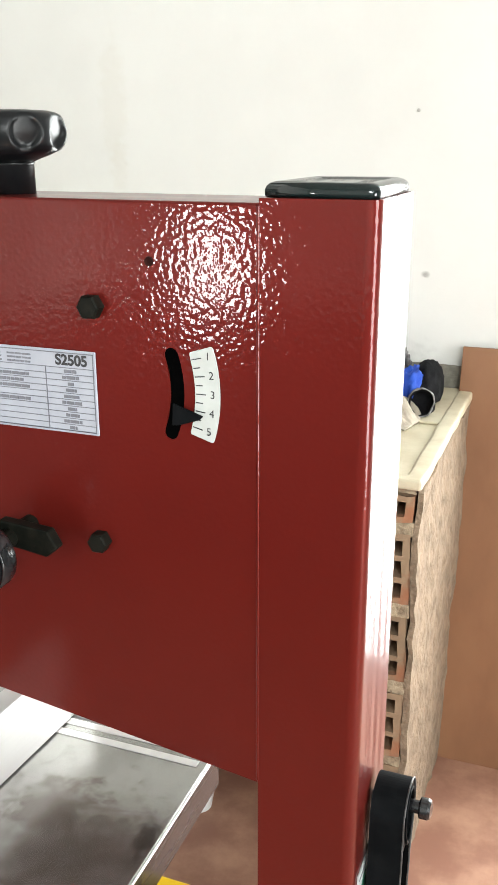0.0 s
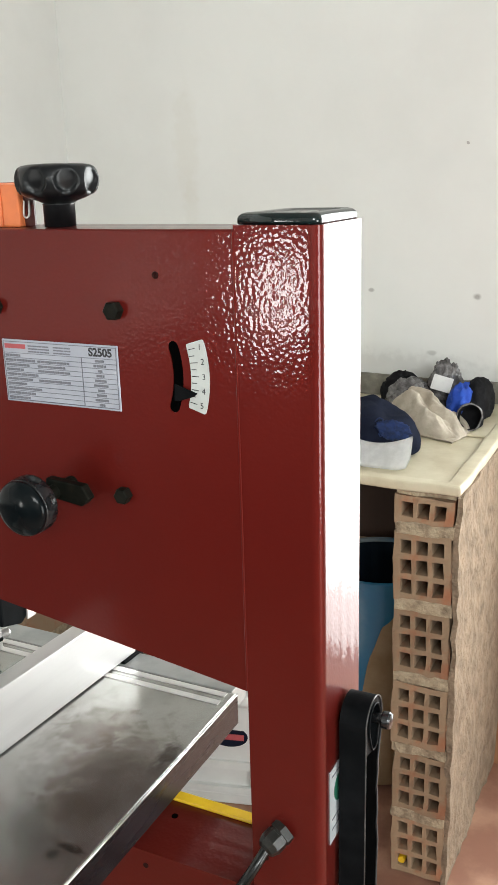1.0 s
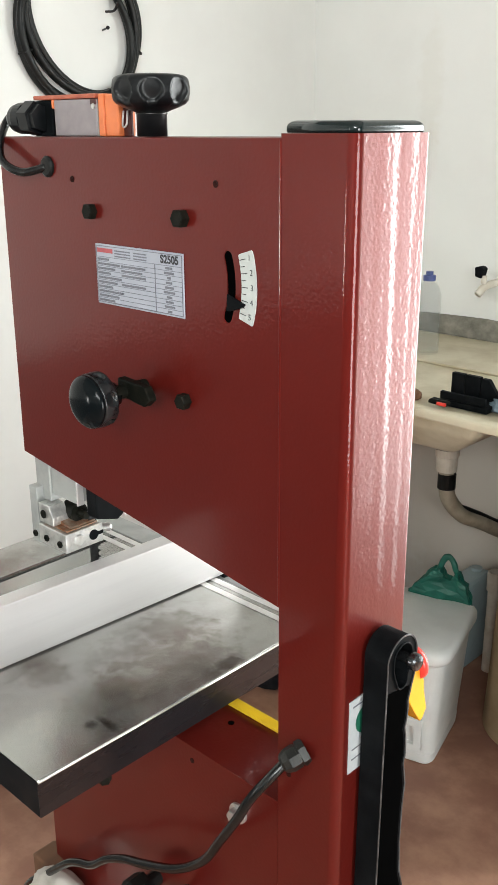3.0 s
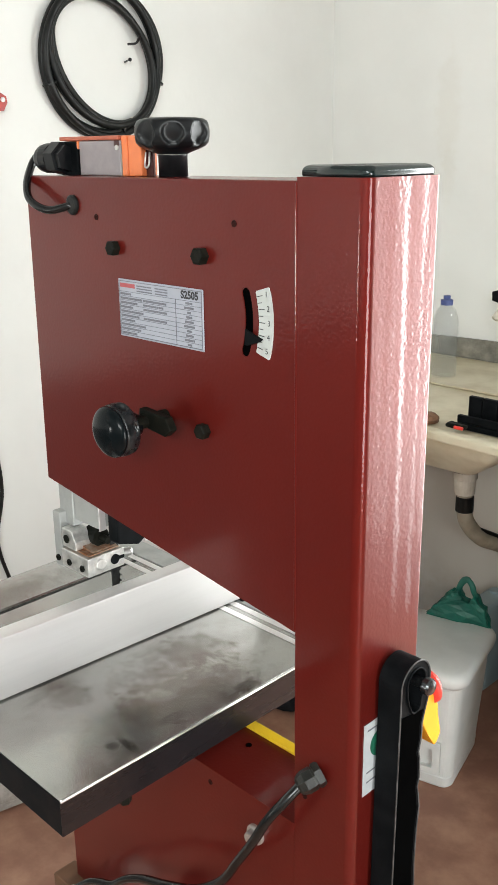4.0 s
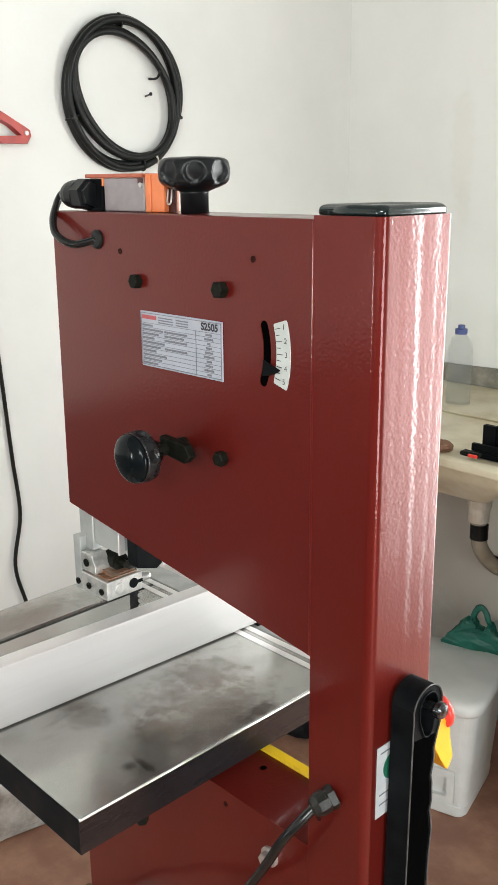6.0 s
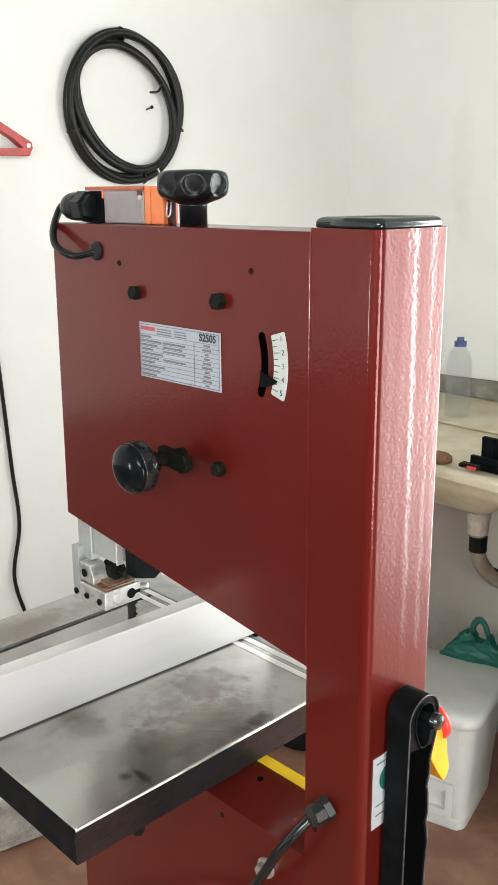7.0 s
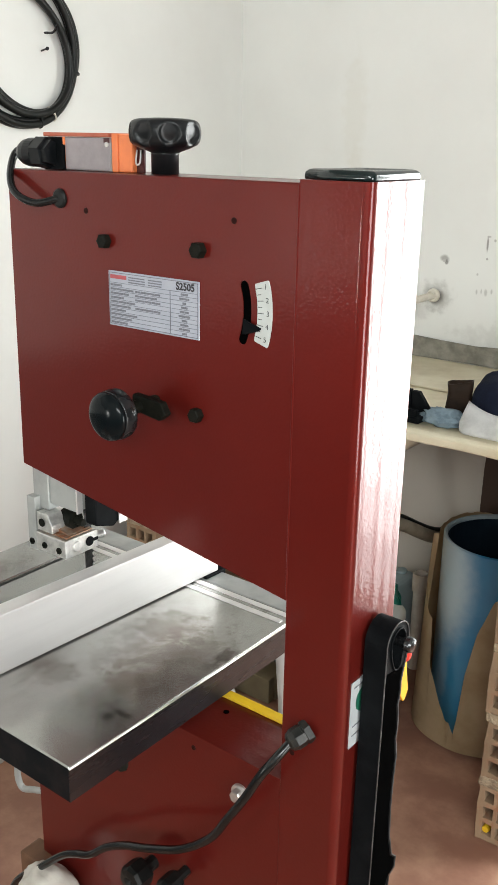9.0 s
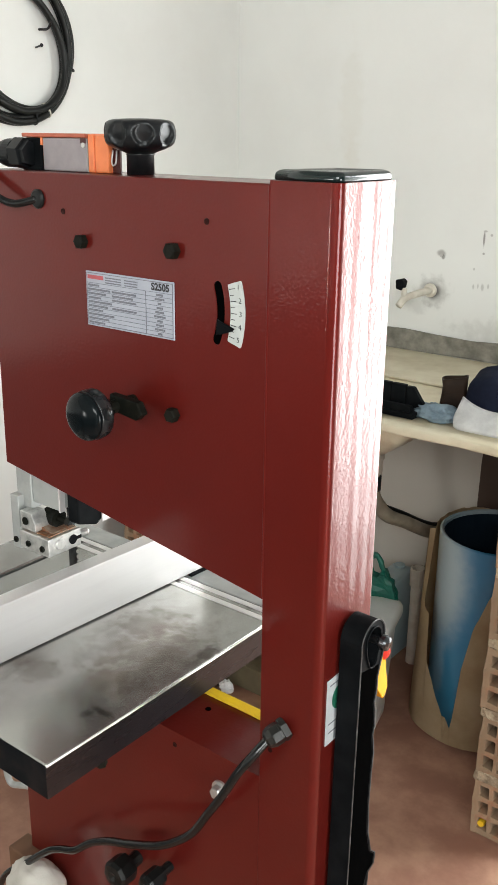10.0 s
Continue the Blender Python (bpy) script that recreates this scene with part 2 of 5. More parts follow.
# Near-black that stands in for shade inside slots, holes and recesses.
VOID = material("hole_shade_black", (0.0015, 0.0015, 0.0015), rough=0.95, spec=0.0, scale=30)
WOOD = material("brown_timber", (0.17, 0.08, 0.04), (0.10, 0.05, 0.026), rough=0.7, scale=14, stretch=(1, 0.2, 1))
SKYWHITE = material("sunlit_concrete_yard", (0.6, 0.58, 0.54), (0.5, 0.48, 0.44), rough=0.9, scale=2)


def clear_plastic():
    m = bpy.data.materials.new("clear_bottle_plastic")
    m.use_nodes = True
    b = m.node_tree.nodes["Principled BSDF"]
    b.inputs["Base Color"].default_value = (0.30, 0.33, 0.33, 1)
    b.inputs["Alpha"].default_value = 0.11
    b.inputs["Roughness"].default_value = 0.12
    return m


PET = clear_plastic()


def stained(mat, spots, level=False):
    """Lays soft spots, smudges and painted light alike, (x, z, half width, half height, strength, colour, raggedness)
    over the base colour of a wall that faces y, or (x, y, ...) of a level top.
    """
    n, l = mat.node_tree.nodes, mat.node_tree.links
    b = n["Principled BSDF"]
    tc = n.new("ShaderNodeTexCoord")
    rag = n.new("ShaderNodeTexNoise")
    rag.inputs["Scale"].default_value, rag.inputs["Detail"].default_value = (60, 9) if level else (45, 5)
    rag.inputs["Roughness"].default_value = 0.68 if level else 0.5
    l.new(tc.outputs["Object"], rag.inputs["Vector"])
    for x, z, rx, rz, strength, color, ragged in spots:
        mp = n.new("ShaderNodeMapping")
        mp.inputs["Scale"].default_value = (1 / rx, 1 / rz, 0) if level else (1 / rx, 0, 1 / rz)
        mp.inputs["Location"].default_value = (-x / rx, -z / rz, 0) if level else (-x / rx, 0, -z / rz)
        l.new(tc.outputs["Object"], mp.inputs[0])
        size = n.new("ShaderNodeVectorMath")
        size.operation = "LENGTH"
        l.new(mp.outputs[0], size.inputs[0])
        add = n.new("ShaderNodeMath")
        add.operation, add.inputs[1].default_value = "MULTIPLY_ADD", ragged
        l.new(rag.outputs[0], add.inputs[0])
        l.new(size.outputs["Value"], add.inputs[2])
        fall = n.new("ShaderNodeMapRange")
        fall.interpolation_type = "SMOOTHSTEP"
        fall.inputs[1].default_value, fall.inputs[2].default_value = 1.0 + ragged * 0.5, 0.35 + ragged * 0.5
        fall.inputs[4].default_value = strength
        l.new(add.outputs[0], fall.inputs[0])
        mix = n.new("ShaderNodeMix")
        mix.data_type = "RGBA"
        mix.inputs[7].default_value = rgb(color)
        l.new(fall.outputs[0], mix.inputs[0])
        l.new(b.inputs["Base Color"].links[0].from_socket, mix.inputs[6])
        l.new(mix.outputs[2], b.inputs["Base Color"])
    return mat


GREY_SMUDGE, DARK_SMUDGE, DAMP = (0.30, 0.29, 0.27), (0.11, 0.10, 0.09), (0.52, 0.47, 0.36)
WALL_NORTH = stained(material("stained_bounce_tinted_plaster", (0.735, 0.74, 0.715), (0.67, 0.67, 0.645), rough=0.85, scale=1.6, stain=0.7, bump=0.25, bump_scale=60, bump_mm=1.5), (
    (-0.722, 1.184, 0.016, 0.012, 0.8, GREY_SMUDGE, 0.9), (-0.716, 1.174, 0.007, 0.009, 0.7, DARK_SMUDGE, 0.7),
    (-0.740, 1.078, 0.060, 0.052, 0.55, GREY_SMUDGE, 1.1), (-0.740, 1.079, 0.030, 0.029, 0.9, DARK_SMUDGE, 0.5),
    (-0.79, 1.035, 0.06, 0.03, 0.25, GREY_SMUDGE, 1.4), (-0.603, 1.230, 0.004, 0.026, 0.7, DARK_SMUDGE, 0.7),
    (-0.600, 1.250, 0.008, 0.004, 0.6, GREY_SMUDGE, 0.6), (-0.583, 1.241, 0.005, 0.005, 0.6, GREY_SMUDGE, 0.6),
    (-0.601, 1.192, 0.004, 0.004, 0.6, GREY_SMUDGE, 0.5), (-0.622, 1.104, 0.004, 0.010, 0.5, GREY_SMUDGE, 0.8),
    (-0.609, 1.106, 0.003, 0.009, 0.5, GREY_SMUDGE, 0.8), (-0.596, 1.103, 0.006, 0.012, 0.5, GREY_SMUDGE, 0.9),
    (-0.580, 1.108, 0.004, 0.009, 0.5, GREY_SMUDGE, 0.8), (-0.624, 1.150, 0.004, 0.005, 0.5, GREY_SMUDGE, 0.6),
    (-0.221, 1.172, 0.014, 0.010, 0.6, GREY_SMUDGE, 0.6), (-0.330, 1.026, 0.018, 0.008, 0.5, GREY_SMUDGE, 1.0),
    (-0.496, 1.182, 0.010, 0.007, 0.7, GREY_SMUDGE, 0.8), (-0.44, 0.985, 0.30, 0.05, 0.22, GREY_SMUDGE, 1.4),
    # First of these: warm floor bounce under the bench, painted as a beige spot.
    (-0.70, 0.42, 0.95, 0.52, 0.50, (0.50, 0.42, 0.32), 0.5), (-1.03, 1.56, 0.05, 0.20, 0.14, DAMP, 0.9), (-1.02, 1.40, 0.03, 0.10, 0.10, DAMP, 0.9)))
# Pale sheen on the drum's left side, painted into the blue.
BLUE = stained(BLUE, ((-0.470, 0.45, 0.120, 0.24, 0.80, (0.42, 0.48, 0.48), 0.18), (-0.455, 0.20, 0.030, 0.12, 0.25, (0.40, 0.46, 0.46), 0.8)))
# Last, broad spot paints the housing's brown reflection; the others are table stains.
SMEAR, GRIME = (0.10, 0.07, 0.05), (0.045, 0.030, 0.022)
CAST = stained(CAST, ((-0.118, -0.084, 0.022, 0.006, 0.8, GRIME, 1.6), (-0.126, -0.094, 0.010, 0.010, 0.7, GRIME, 1.8), (-0.108, 0.052, 0.012, 0.030, 0.7, GRIME, 2.4), (-0.140, 0.010, 0.045, 0.090, 0.22, GRIME, 6.0), (-0.185, 0.030, 0.050, 0.080, 0.22, SMEAR, 5.0), (-0.150, -0.090, 0.040, 0.050, 0.25, (0.62, 0.60, 0.54), 6.0), (-0.196, 0.060, 0.040, 0.050, 0.40, SMEAR, 1.6), (-0.155, -0.044, 0.034, 0.024, 0.45, SMEAR, 2.2),
                      (-0.217, -0.075, 0.032, 0.026, 0.42, SMEAR, 2.0), (-0.44, -0.02, 0.04, 0.12, 0.5, SMEAR, 1.5), (-0.150, 0.005, 0.058, 0.125, 0.30, (0.27, 0.215, 0.175), 1.6)), level=True)
# Dark band for unseen rear walls, dims what the red paint reflects.
DIM_BAND = material("unseen_dim_band", (0.10, 0.098, 0.094), (0.14, 0.135, 0.128), rough=0.85, scale=2, stain=0.8, bump=0.3, bump_scale=60, bump_mm=2)

# ---- building helpers ----
BASE = {}


def thing(name, label, category, base=(0, 0, 0), group="", kind=""):
    ob = new(name)
    ob.location = base
    BASE[ob.name] = Vector(base)
    ob.empty_display_size = 0.05
    return tagged(ob, label, category, group, kind)


def link_mesh(name, bm, mat, smooth=False):
    bmesh.ops.recalc_face_normals(bm, faces=bm.faces[:])
    me = bpy.data.meshes.new(name)
    bm.to_mesh(me)
    bm.free()
    for f in me.polygons:
        f.use_smooth = smooth
    me.materials.append(mat)
    return new(name, me)


def adopt(ob, parent):
    ob.parent = parent
    if parent.name in BASE:
        ob.matrix_parent_inverse = Matrix.Translation(-BASE[parent.name])
    return ob


def part(name, bm, mat, parent, label="", smooth=False):
    ob = adopt(link_mesh(name, bm, mat, smooth), parent)
    return tagged(ob, label)


def solid(name, bm, mat, label, category, kind="", group="", smooth=False):
    return tagged(link_mesh(name, bm, mat, smooth), label, category, group, kind)


def box(x0, x1, y0, y1, z0, z1, bevel=0.0, seg=2, bm=None):
    part_bm = bmesh.new()
    bmesh.ops.create_cube(part_bm, size=1)
    bmesh.ops.transform(part_bm, verts=part_bm.verts, matrix=Matrix.Translation(((x0 + x1) / 2, (y0 + y1) / 2, (z0 + z1) / 2))
                        @ Matrix.Diagonal((abs(x1 - x0), abs(y1 - y0), abs(z1 - z0), 1)))
    if bevel:
        bmesh.ops.bevel(part_bm, geom=part_bm.edges[:], offset=bevel, segments=seg, profile=0.5, affect="EDGES")
    return merge(bm, part_bm)


def merge(bm, other):
    if bm is None:
        return other
    me = bpy.data.meshes.new("scratch")
    other.to_mesh(me)
    other.free()
    bm.from_mesh(me)
    bpy.data.meshes.remove(me)
    return bm


def aim(axis):
    return Vector(axis).normalized().to_track_quat("Z", "Y").to_matrix().to_4x4()


def lathe(profile, at=(0, 0, 0), axis=(0, 0, 1), steps=32, bm=None, spin=0.0):
    """profile: (radius, height) pairs, along axis from the point at."""
    b = bmesh.new()
    rings = []
    for r, h in profile:
        if r < 1e-6:
            rings.append([b.verts.new((0, 0, h))])
        else:
            rings.append([b.verts.new((r * math.cos(spin + 2 * math.pi * i / steps), r * math.sin(spin + 2 * math.pi * i / steps), h)) for i in range(steps)])
    for a, c in zip(rings, rings[1:]):
        for i in range(steps):
            j = (i + 1) % steps
            if len(a) == 1 and len(c) > 1:
                b.faces.new((a[0], c[i], c[j]))
            elif len(c) == 1 and len(a) > 1:
                b.faces.new((a[i], a[j], c[0]))
            elif len(a) > 1:
                b.faces.new((a[i], a[j], c[j], c[i]))
    for ring in (rings[0], rings[-1]):
        if len(ring) > 1:
            b.faces.new(ring)
    bmesh.ops.transform(b, verts=b.verts, matrix=Matrix.Translation(at) @ aim(axis))
    return merge(bm, b)


def bolt_head(at, axis, r, h, bm=None, washer=0.0, chamfer=0.15):
    bm = lathe([(r, 0), (r, h * (1 - chamfer)), (r * 0.86, h), (0, h)], at, axis, 6, bm)
    if washer:
        lathe([(washer, 0), (washer, h * 0.25), (washer * 0.95, h * 0.3), (0, h * 0.3)], at, axis, 24, bm)
    return bm


def smooth_path(points, steps=8):
    """Catmull-Rom curve through the points."""
    p = [Vector(q) for q in points]
    p = [2 * p[0] - p[1]] + p + [2 * p[-1] - p[-2]]
    out = []
    for a, b, c, d in zip(p, p[1:], p[2:], p[3:]):
        for i in range(steps):
            t = i / steps
            out.append(0.5 * (2 * b + (c - a) * t + (2 * a - 5 * b + 4 * c - d) * t * t + (3 * b - a - 3 * c + d) * t ** 3))
    out.append(p[-2])
    return out


def tube(points, r, sides=10, closed=False, bm=None, smooth_steps=8):
    pts = smooth_path(points, smooth_steps) if smooth_steps else [Vector(q) for q in points]
    b = bmesh.new()
    rings, up = [], None
    for i, q in enumerate(pts):
        if closed:
            d = pts[(i + 1) % len(pts)] - pts[i - 1]
        else:
            d = pts[min(i + 1, len(pts) - 1)] - pts[max(i - 1, 0)]
        d.normalize()
        if up is None:
            up = d.orthogonal().normalized()
        up = (up - d * up.dot(d)).normalized()
        side = d.cross(up)
        rings.append([b.verts.new(q + r * (math.cos(2 * math.pi * k / sides) * up + math.sin(2 * math.pi * k / sides) * side)) for k in range(sides)])
    pairs = list(zip(rings, rings[1:])) + ([(rings[-1], rings[0])] if closed else [])
    for a, c in pairs:
        for k in range(sides):
            b.faces.new((a[k], a[(k + 1) % sides], c[(k + 1) % sides], c[k]))
    if not closed:
        b.faces.new(rings[0])
        b.faces.new(rings[-1])
    return merge(bm, b)


def prism(outline, lo, hi, axis="y", bevel=0.0, holes=(), bm=None, hole_depth=None):
    """An outline of (u, v) pairs swept from lo to hi along an axis: y: (x, z); x: (y, z); z: (x, y). Holes sink into the lo side."""
    def at(u, v, w):
        return {"y": (u, w, v), "x": (w, u, v), "z": (u, v, w)}[axis]
    b = bmesh.new()
    near = [b.verts.new(at(u, v, lo)) for u, v in outline]
    far = [b.verts.new(at(u, v, hi)) for u, v in outline]
    n = len(outline)
    for i in range(n):
        b.faces.new((near[i], near[(i + 1) % n], far[(i + 1) % n], far[i]))
    b.faces.new(far)
    if holes:
        edges = [b.edges.get((near[i], near[(i + 1) % n])) for i in range(n)]
        for hole in holes:
            rim = [b.verts.new(at(u, v, lo)) for u, v in hole]
            deep = [b.verts.new(at(u, v, lo + (hole_depth or (hi - lo) * 0.5))) for u, v in hole]
            m = len(hole)
            for i in range(m):
                b.faces.new((rim[i], deep[i], deep[(i + 1) % m], rim[(i + 1) % m]))
                edges.append(b.edges.get((rim[i], rim[(i + 1) % m])))
            b.faces.new(deep)
        bmesh.ops.triangle_fill(b, edges=edges, use_beauty=True)
    else:
        b.faces.new(near)
    if bevel:
        bmesh.ops.bevel(b, geom=b.edges[:], offset=bevel, segments=2, profile=0.5, affect="EDGES")
    return merge(bm, b)


def text_mesh(name, words, size, at, mat, parent, turn=(90, 0, 0), bold=0.0, label=""):
    cu = bpy.data.curves.new(name, "FONT")
    cu.body, cu.size, cu.extrude, cu.offset = words, size, 0.00006, bold
    cu.align_x, cu.align_y = "CENTER", "CENTER"
    tmp = new(name + "_curve", cu)
    me = bpy.data.meshes.new_from_object(tmp.evaluated_get(bpy.context.evaluated_depsgraph_get()))
    bpy.data.objects.remove(tmp)
    me.transform(pose(*at, *turn))
    me.materials.append(mat)
    return tagged(adopt(new(name, me), parent), label)


def noisy(bm, size, scale, seed=0.0):
    """Pushes the vertices about by smooth noise."""
    for v in bm.verts:
        v.co += Vector(noise.noise_vector(v.co * scale + Vector((seed, seed * 2, -seed)))) * size
    return bm


def crumple(at, size, seed, fold=0.35, scale=9.0, subdiv=4, squash_floor=None):
    """A rumpled heap of cloth or film."""
    b = bmesh.new()
    bmesh.ops.create_icosphere(b, subdivisions=subdiv, radius=1)
    off = Vector((seed * 3.7, seed * 1.3, seed * 5.1))
    for v in b.verts:
        d = v.co.normalized()
        ridge = 1 - abs(noise.noise(d * 2.1 + off)) * 2
        ridge2 = 1 - abs(noise.noise(d * 5.3 + off)) * 2
        k = 1 + fold * (0.7 * ridge + 0.35 * ridge2 - 0.5)
        v.co = Vector((d.x * size[0] * k, d.y * size[1] * k, d.z * size[2] * k))
        v.co += Vector(at)
        if squash_floor is not None and v.co.z < squash_floor:
            v.co.z = squash_floor
    return b


# ---- setting ----
LEFT, BACK, RIGHT, FRONT, TOP = -1.43, 1.74, 3.2, -2.4, 2.9


def setting(name, bm, mat, label, category="wall"):
    return solid(name, bm, mat, label, category, kind="structure")


setting("floor", box(LEFT - 0.2, RIGHT + 0.2, FRONT - 0.2, BACK + 0.2, -0.1, 0), FLOOR, "dusty red oxide cement floor of the workshop", "floor")
# Ceiling is out of view, its grey chosen to weaken bounced light.
setting("ceiling", box(LEFT - 0.2, RIGHT + 0.2, FRONT - 0.2, BACK + 0.2, TOP, TOP + 0.12), CEIL, "plain unseen ceiling kept grey to cut bounce", "ceiling")
setting("wall_west", box(LEFT - 0.15, LEFT, 0.1, BACK + 0.15, 0, TOP), WALL, "white limewashed plaster wall with a hanging hose coil")
# Unseen rear walls, white above and dark below, shape the red sheet's reflection.
setting("wall_west_rear", box(LEFT - 0.15, LEFT, FRONT - 0.15, 0.1, 0.95, TOP), WALL, "white plaster wall behind the saw")
setting("wall_west_rear_dim_band", box(LEFT - 0.15, LEFT, FRONT - 0.15, 0.1, 0, 0.95), DIM_BAND, "unseen dark band that dims the saw's reflection")
b = box(LEFT, 0.35, BACK, BACK + 0.15, 0, TOP)
box(0.35, 1.4, BACK, BACK + 0.15, 2.2, TOP, bm=b)
box(1.4, RIGHT, BACK, BACK + 0.15, 0, TOP, bm=b)
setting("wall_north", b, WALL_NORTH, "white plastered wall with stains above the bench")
# Unseen south wall; the wide opening is added for the high fill.
b = box(LEFT, -1.32, FRONT - 0.15, FRONT, 0.95, TOP)
box(-1.32, -0.96, FRONT - 0.15, FRONT, 1.30, TOP, bm=b)
box(-0.96, 0.9, FRONT - 0.15, FRONT, 0.95, TOP, bm=b)
box(0.9, 3.0, FRONT - 0.15, FRONT, 2.75, TOP, bm=b)
box(0.9, 3.0, FRONT - 0.15, FRONT, 0.95, 2.05, bm=b)
box(3.0, RIGHT, FRONT - 0.15, FRONT, 0.95, TOP, bm=b)
setting("wall_south", b, WALL, "unseen white wall opened for the rear window and a fill lamp")
b = box(LEFT, -1.32, FRONT - 0.15, FRONT, 0, 0.95)
box(-1.32, -0.96, FRONT - 0.15, FRONT, 0, 0.74, bm=b)
box(-0.96, RIGHT, FRONT - 0.15, FRONT, 0, 0.95, bm=b)
setting("wall_south_dim_band", b, DIM_BAND, "unseen dark band that dims the saw's reflection")
# Unseen east wall, kept dim, with a gap added for the side fill.
b = box(RIGHT, RIGHT + 0.15, FRONT - 0.15, -1.25, 0, TOP)
box(RIGHT, RIGHT + 0.15, -0.05, BACK + 0.15, 0, TOP, bm=b)
box(RIGHT, RIGHT + 0.15, -1.25, -0.05, 1.82, TOP, bm=b)
setting("wall_east", b, DIM_WALL, "unseen wall kept dim and opened for a fill lamp")
setting("ground", box(-60, 60, -60, 60, -0.25, -0.12), SKYWHITE, "pale sunlit concrete yard outside", "ground")
b = box(LEFT + 0.003, LEFT + 0.2, -1.0, 1.0, 0, 0.16, 0.02)
bmesh.ops.subdivide_edges(b, edges=b.edges[:], cuts=14, use_grid_fill=True)
setting("wall_footing", noisy(noisy(b, 0.018, 11), 0.008, 33), FOOTING, "rough whitewashed footing along the wall", "footing")
b = box(LEFT + 0.003, -0.1, BACK - 0.012, BACK - 0.002, 0.906, 0.962)
bmesh.ops.subdivide_edges(b, edges=b.edges[:], cuts=12, use_grid_fill=True)
setting("trim", noisy(noisy(b, 0.006, 20), 0.0015, 70), CEMENT, "bare grey cement strip along the wall above the bench", "trim")

# ---- band saw ----
saw = thing("band_saw", "dark red metal band saw with cast iron table", "band saw", (0, 0.04, 0))
D = 0.0825


def arc(cx, cz, r, a0, a1, steps):
    steps = max(steps, 1) if a0 != a1 else 0
    return [(cx + r * math.cos(radians(a0 + (a1 - a0) * i / max(steps, 1))), cz + r * math.sin(radians(a0 + (a1 - a0) * i / max(steps, 1)))) for i in range(steps + 1)]


# tension slot: an arc bowed towards the column
SC, SR = (-0.1135, 1.3485), 0.0662


def slot_end(a, first):
    """The round end of the curved slot, from just past one long edge to the other."""
    c, n = math.cos(radians(a)), math.sin(radians(a))
    pts = []
    for k in range(5):
        th = radians(first + 30 + 30 * k)
        u, v = SR + 0.0042 * math.cos(th), 0.0042 * math.sin(th)
        pts.append((SC[0] + u * c - v * n, SC[1] + u * n + v * c))
    return pts


slot = arc(*SC, SR + 0.0042, -21, 18, 12) + slot_end(18, 0) + arc(*SC, SR - 0.0042, 18, -21, 12) + slot_end(-21, 180)
outline = [(-0.340, 1.4505), (-0.344, 1.151), (-0.0002, 1.104), (-0.0002, 1.4505)]
b = prism(outline, 0, 0.056, "y", holes=[slot], hole_depth=0.008)
top_edges = [e for e in b.edges if all(v.co.y < 0.001 and v.co.z > 1.45 for v in e.verts)]
bmesh.ops.bevel(b, geom=top_edges, offset=0.0016, segments=3, profile=0.5, affect="EDGES")
upper = part("upper_housing", b, RED, saw)
# Flat black plate paints the shade inside the slot.
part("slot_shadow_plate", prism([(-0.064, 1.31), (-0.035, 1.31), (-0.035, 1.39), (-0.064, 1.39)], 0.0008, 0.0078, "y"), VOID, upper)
part("wheel_cover", prism([(-0.341, 1.425), (-0.341, 1.154), (-0.066, 1.118), (-0.066, 1.425)], 0.058, 0.235, "y", 0.004), RED, saw)

R = 0.008
col = [(0.0003, 0.0), (0.062 - R, 0.0)] + [(0.062 - R + R * math.sin(radians(a)), R - R * math.cos(radians(a))) for a in range(2, 91, 2)] \
    + arc(0.062 - 0.005, D - 0.005, 0.005, 0, 90, 30) + [(0.0, D), (0.0, 0.0003)]
column = part("column", prism(col, 0.02, 1.453, "z"), RED, saw)
# Thin bead added to draw the bright line down the seam.
part("seam_glint_bead", tube([(-0.0002, 0.0001, 1.106), (-0.0002, 0.0001, 1.449)], 0.0009, 10, smooth_steps=0), RED, saw)
cap_plan = [(0.0022, 0.0030), (0.030, 0.0024), (0.0535, 0.0030)] + arc(0.0535, 0.0095, 0.0065, -80, 0, 8) + [(0.0603, 0.045)] + arc(0.0540, D - 0.0085, 0.006, 0, 90, 8) + [(0.0030, D - 0.0025)]
b = bmesh.new()
cap_rings = []
for inset, z in ((0.0006, 1.4531), (0.0, 1.4540), (0.0, 1.4568), (0.0007, 1.4585), (0.0022, 1.4599), (0.0046, 1.4607), (0.0085, 1.4604), (0.0100, 1.4596), (0.020, 1.4594)):
    ring = []
    for x, y in cap_plan:
        cx, cy = (x - 0.031) / 0.029, (y - D / 2) / (D / 2 - 0.0025)
        k = 1 - inset / 0.029
        ring.append(b.verts.new((0.031 + (x - 0.031) * k, D / 2 + (y - D / 2) * (1 - inset / (D / 2)), z + 0.0005 * noise.noise(Vector((cx * 1.7, cy * 2.3, 3))))))
    cap_rings.append(ring)
for lo, hi in zip(cap_rings, cap_rings[1:]):
    for k in range(len(cap_plan)):
        b.faces.new((lo[k], lo[(k + 1) % len(cap_plan)], hi[(k + 1) % len(cap_plan)], hi[k]))
b.faces.new(cap_rings[0])
b.faces.new(cap_rings[-1])
part("column_cap", b, CAP, saw, "black plastic end cap", smooth=True)

lower = part("lower_housing", box(-0.352, -0.0001, 0, D, 0.45, 0.92), RED, saw)
part("lower_cover", box(-0.352, -0.004, D + 0.002, D + 0.06, 0.45, 0.84, 0.006), RED, saw)
part("yellow_strip", box(-0.345, -0.002, 0.068, 0.0795, 0.9202, 0.9238, 0.001), YELLOW, saw, "bright yellow edge strip")
part("base_cabinet", box(-0.36, 0.07, -0.03, 0.3, 0.02, 0.45, 0.004), RED, saw)
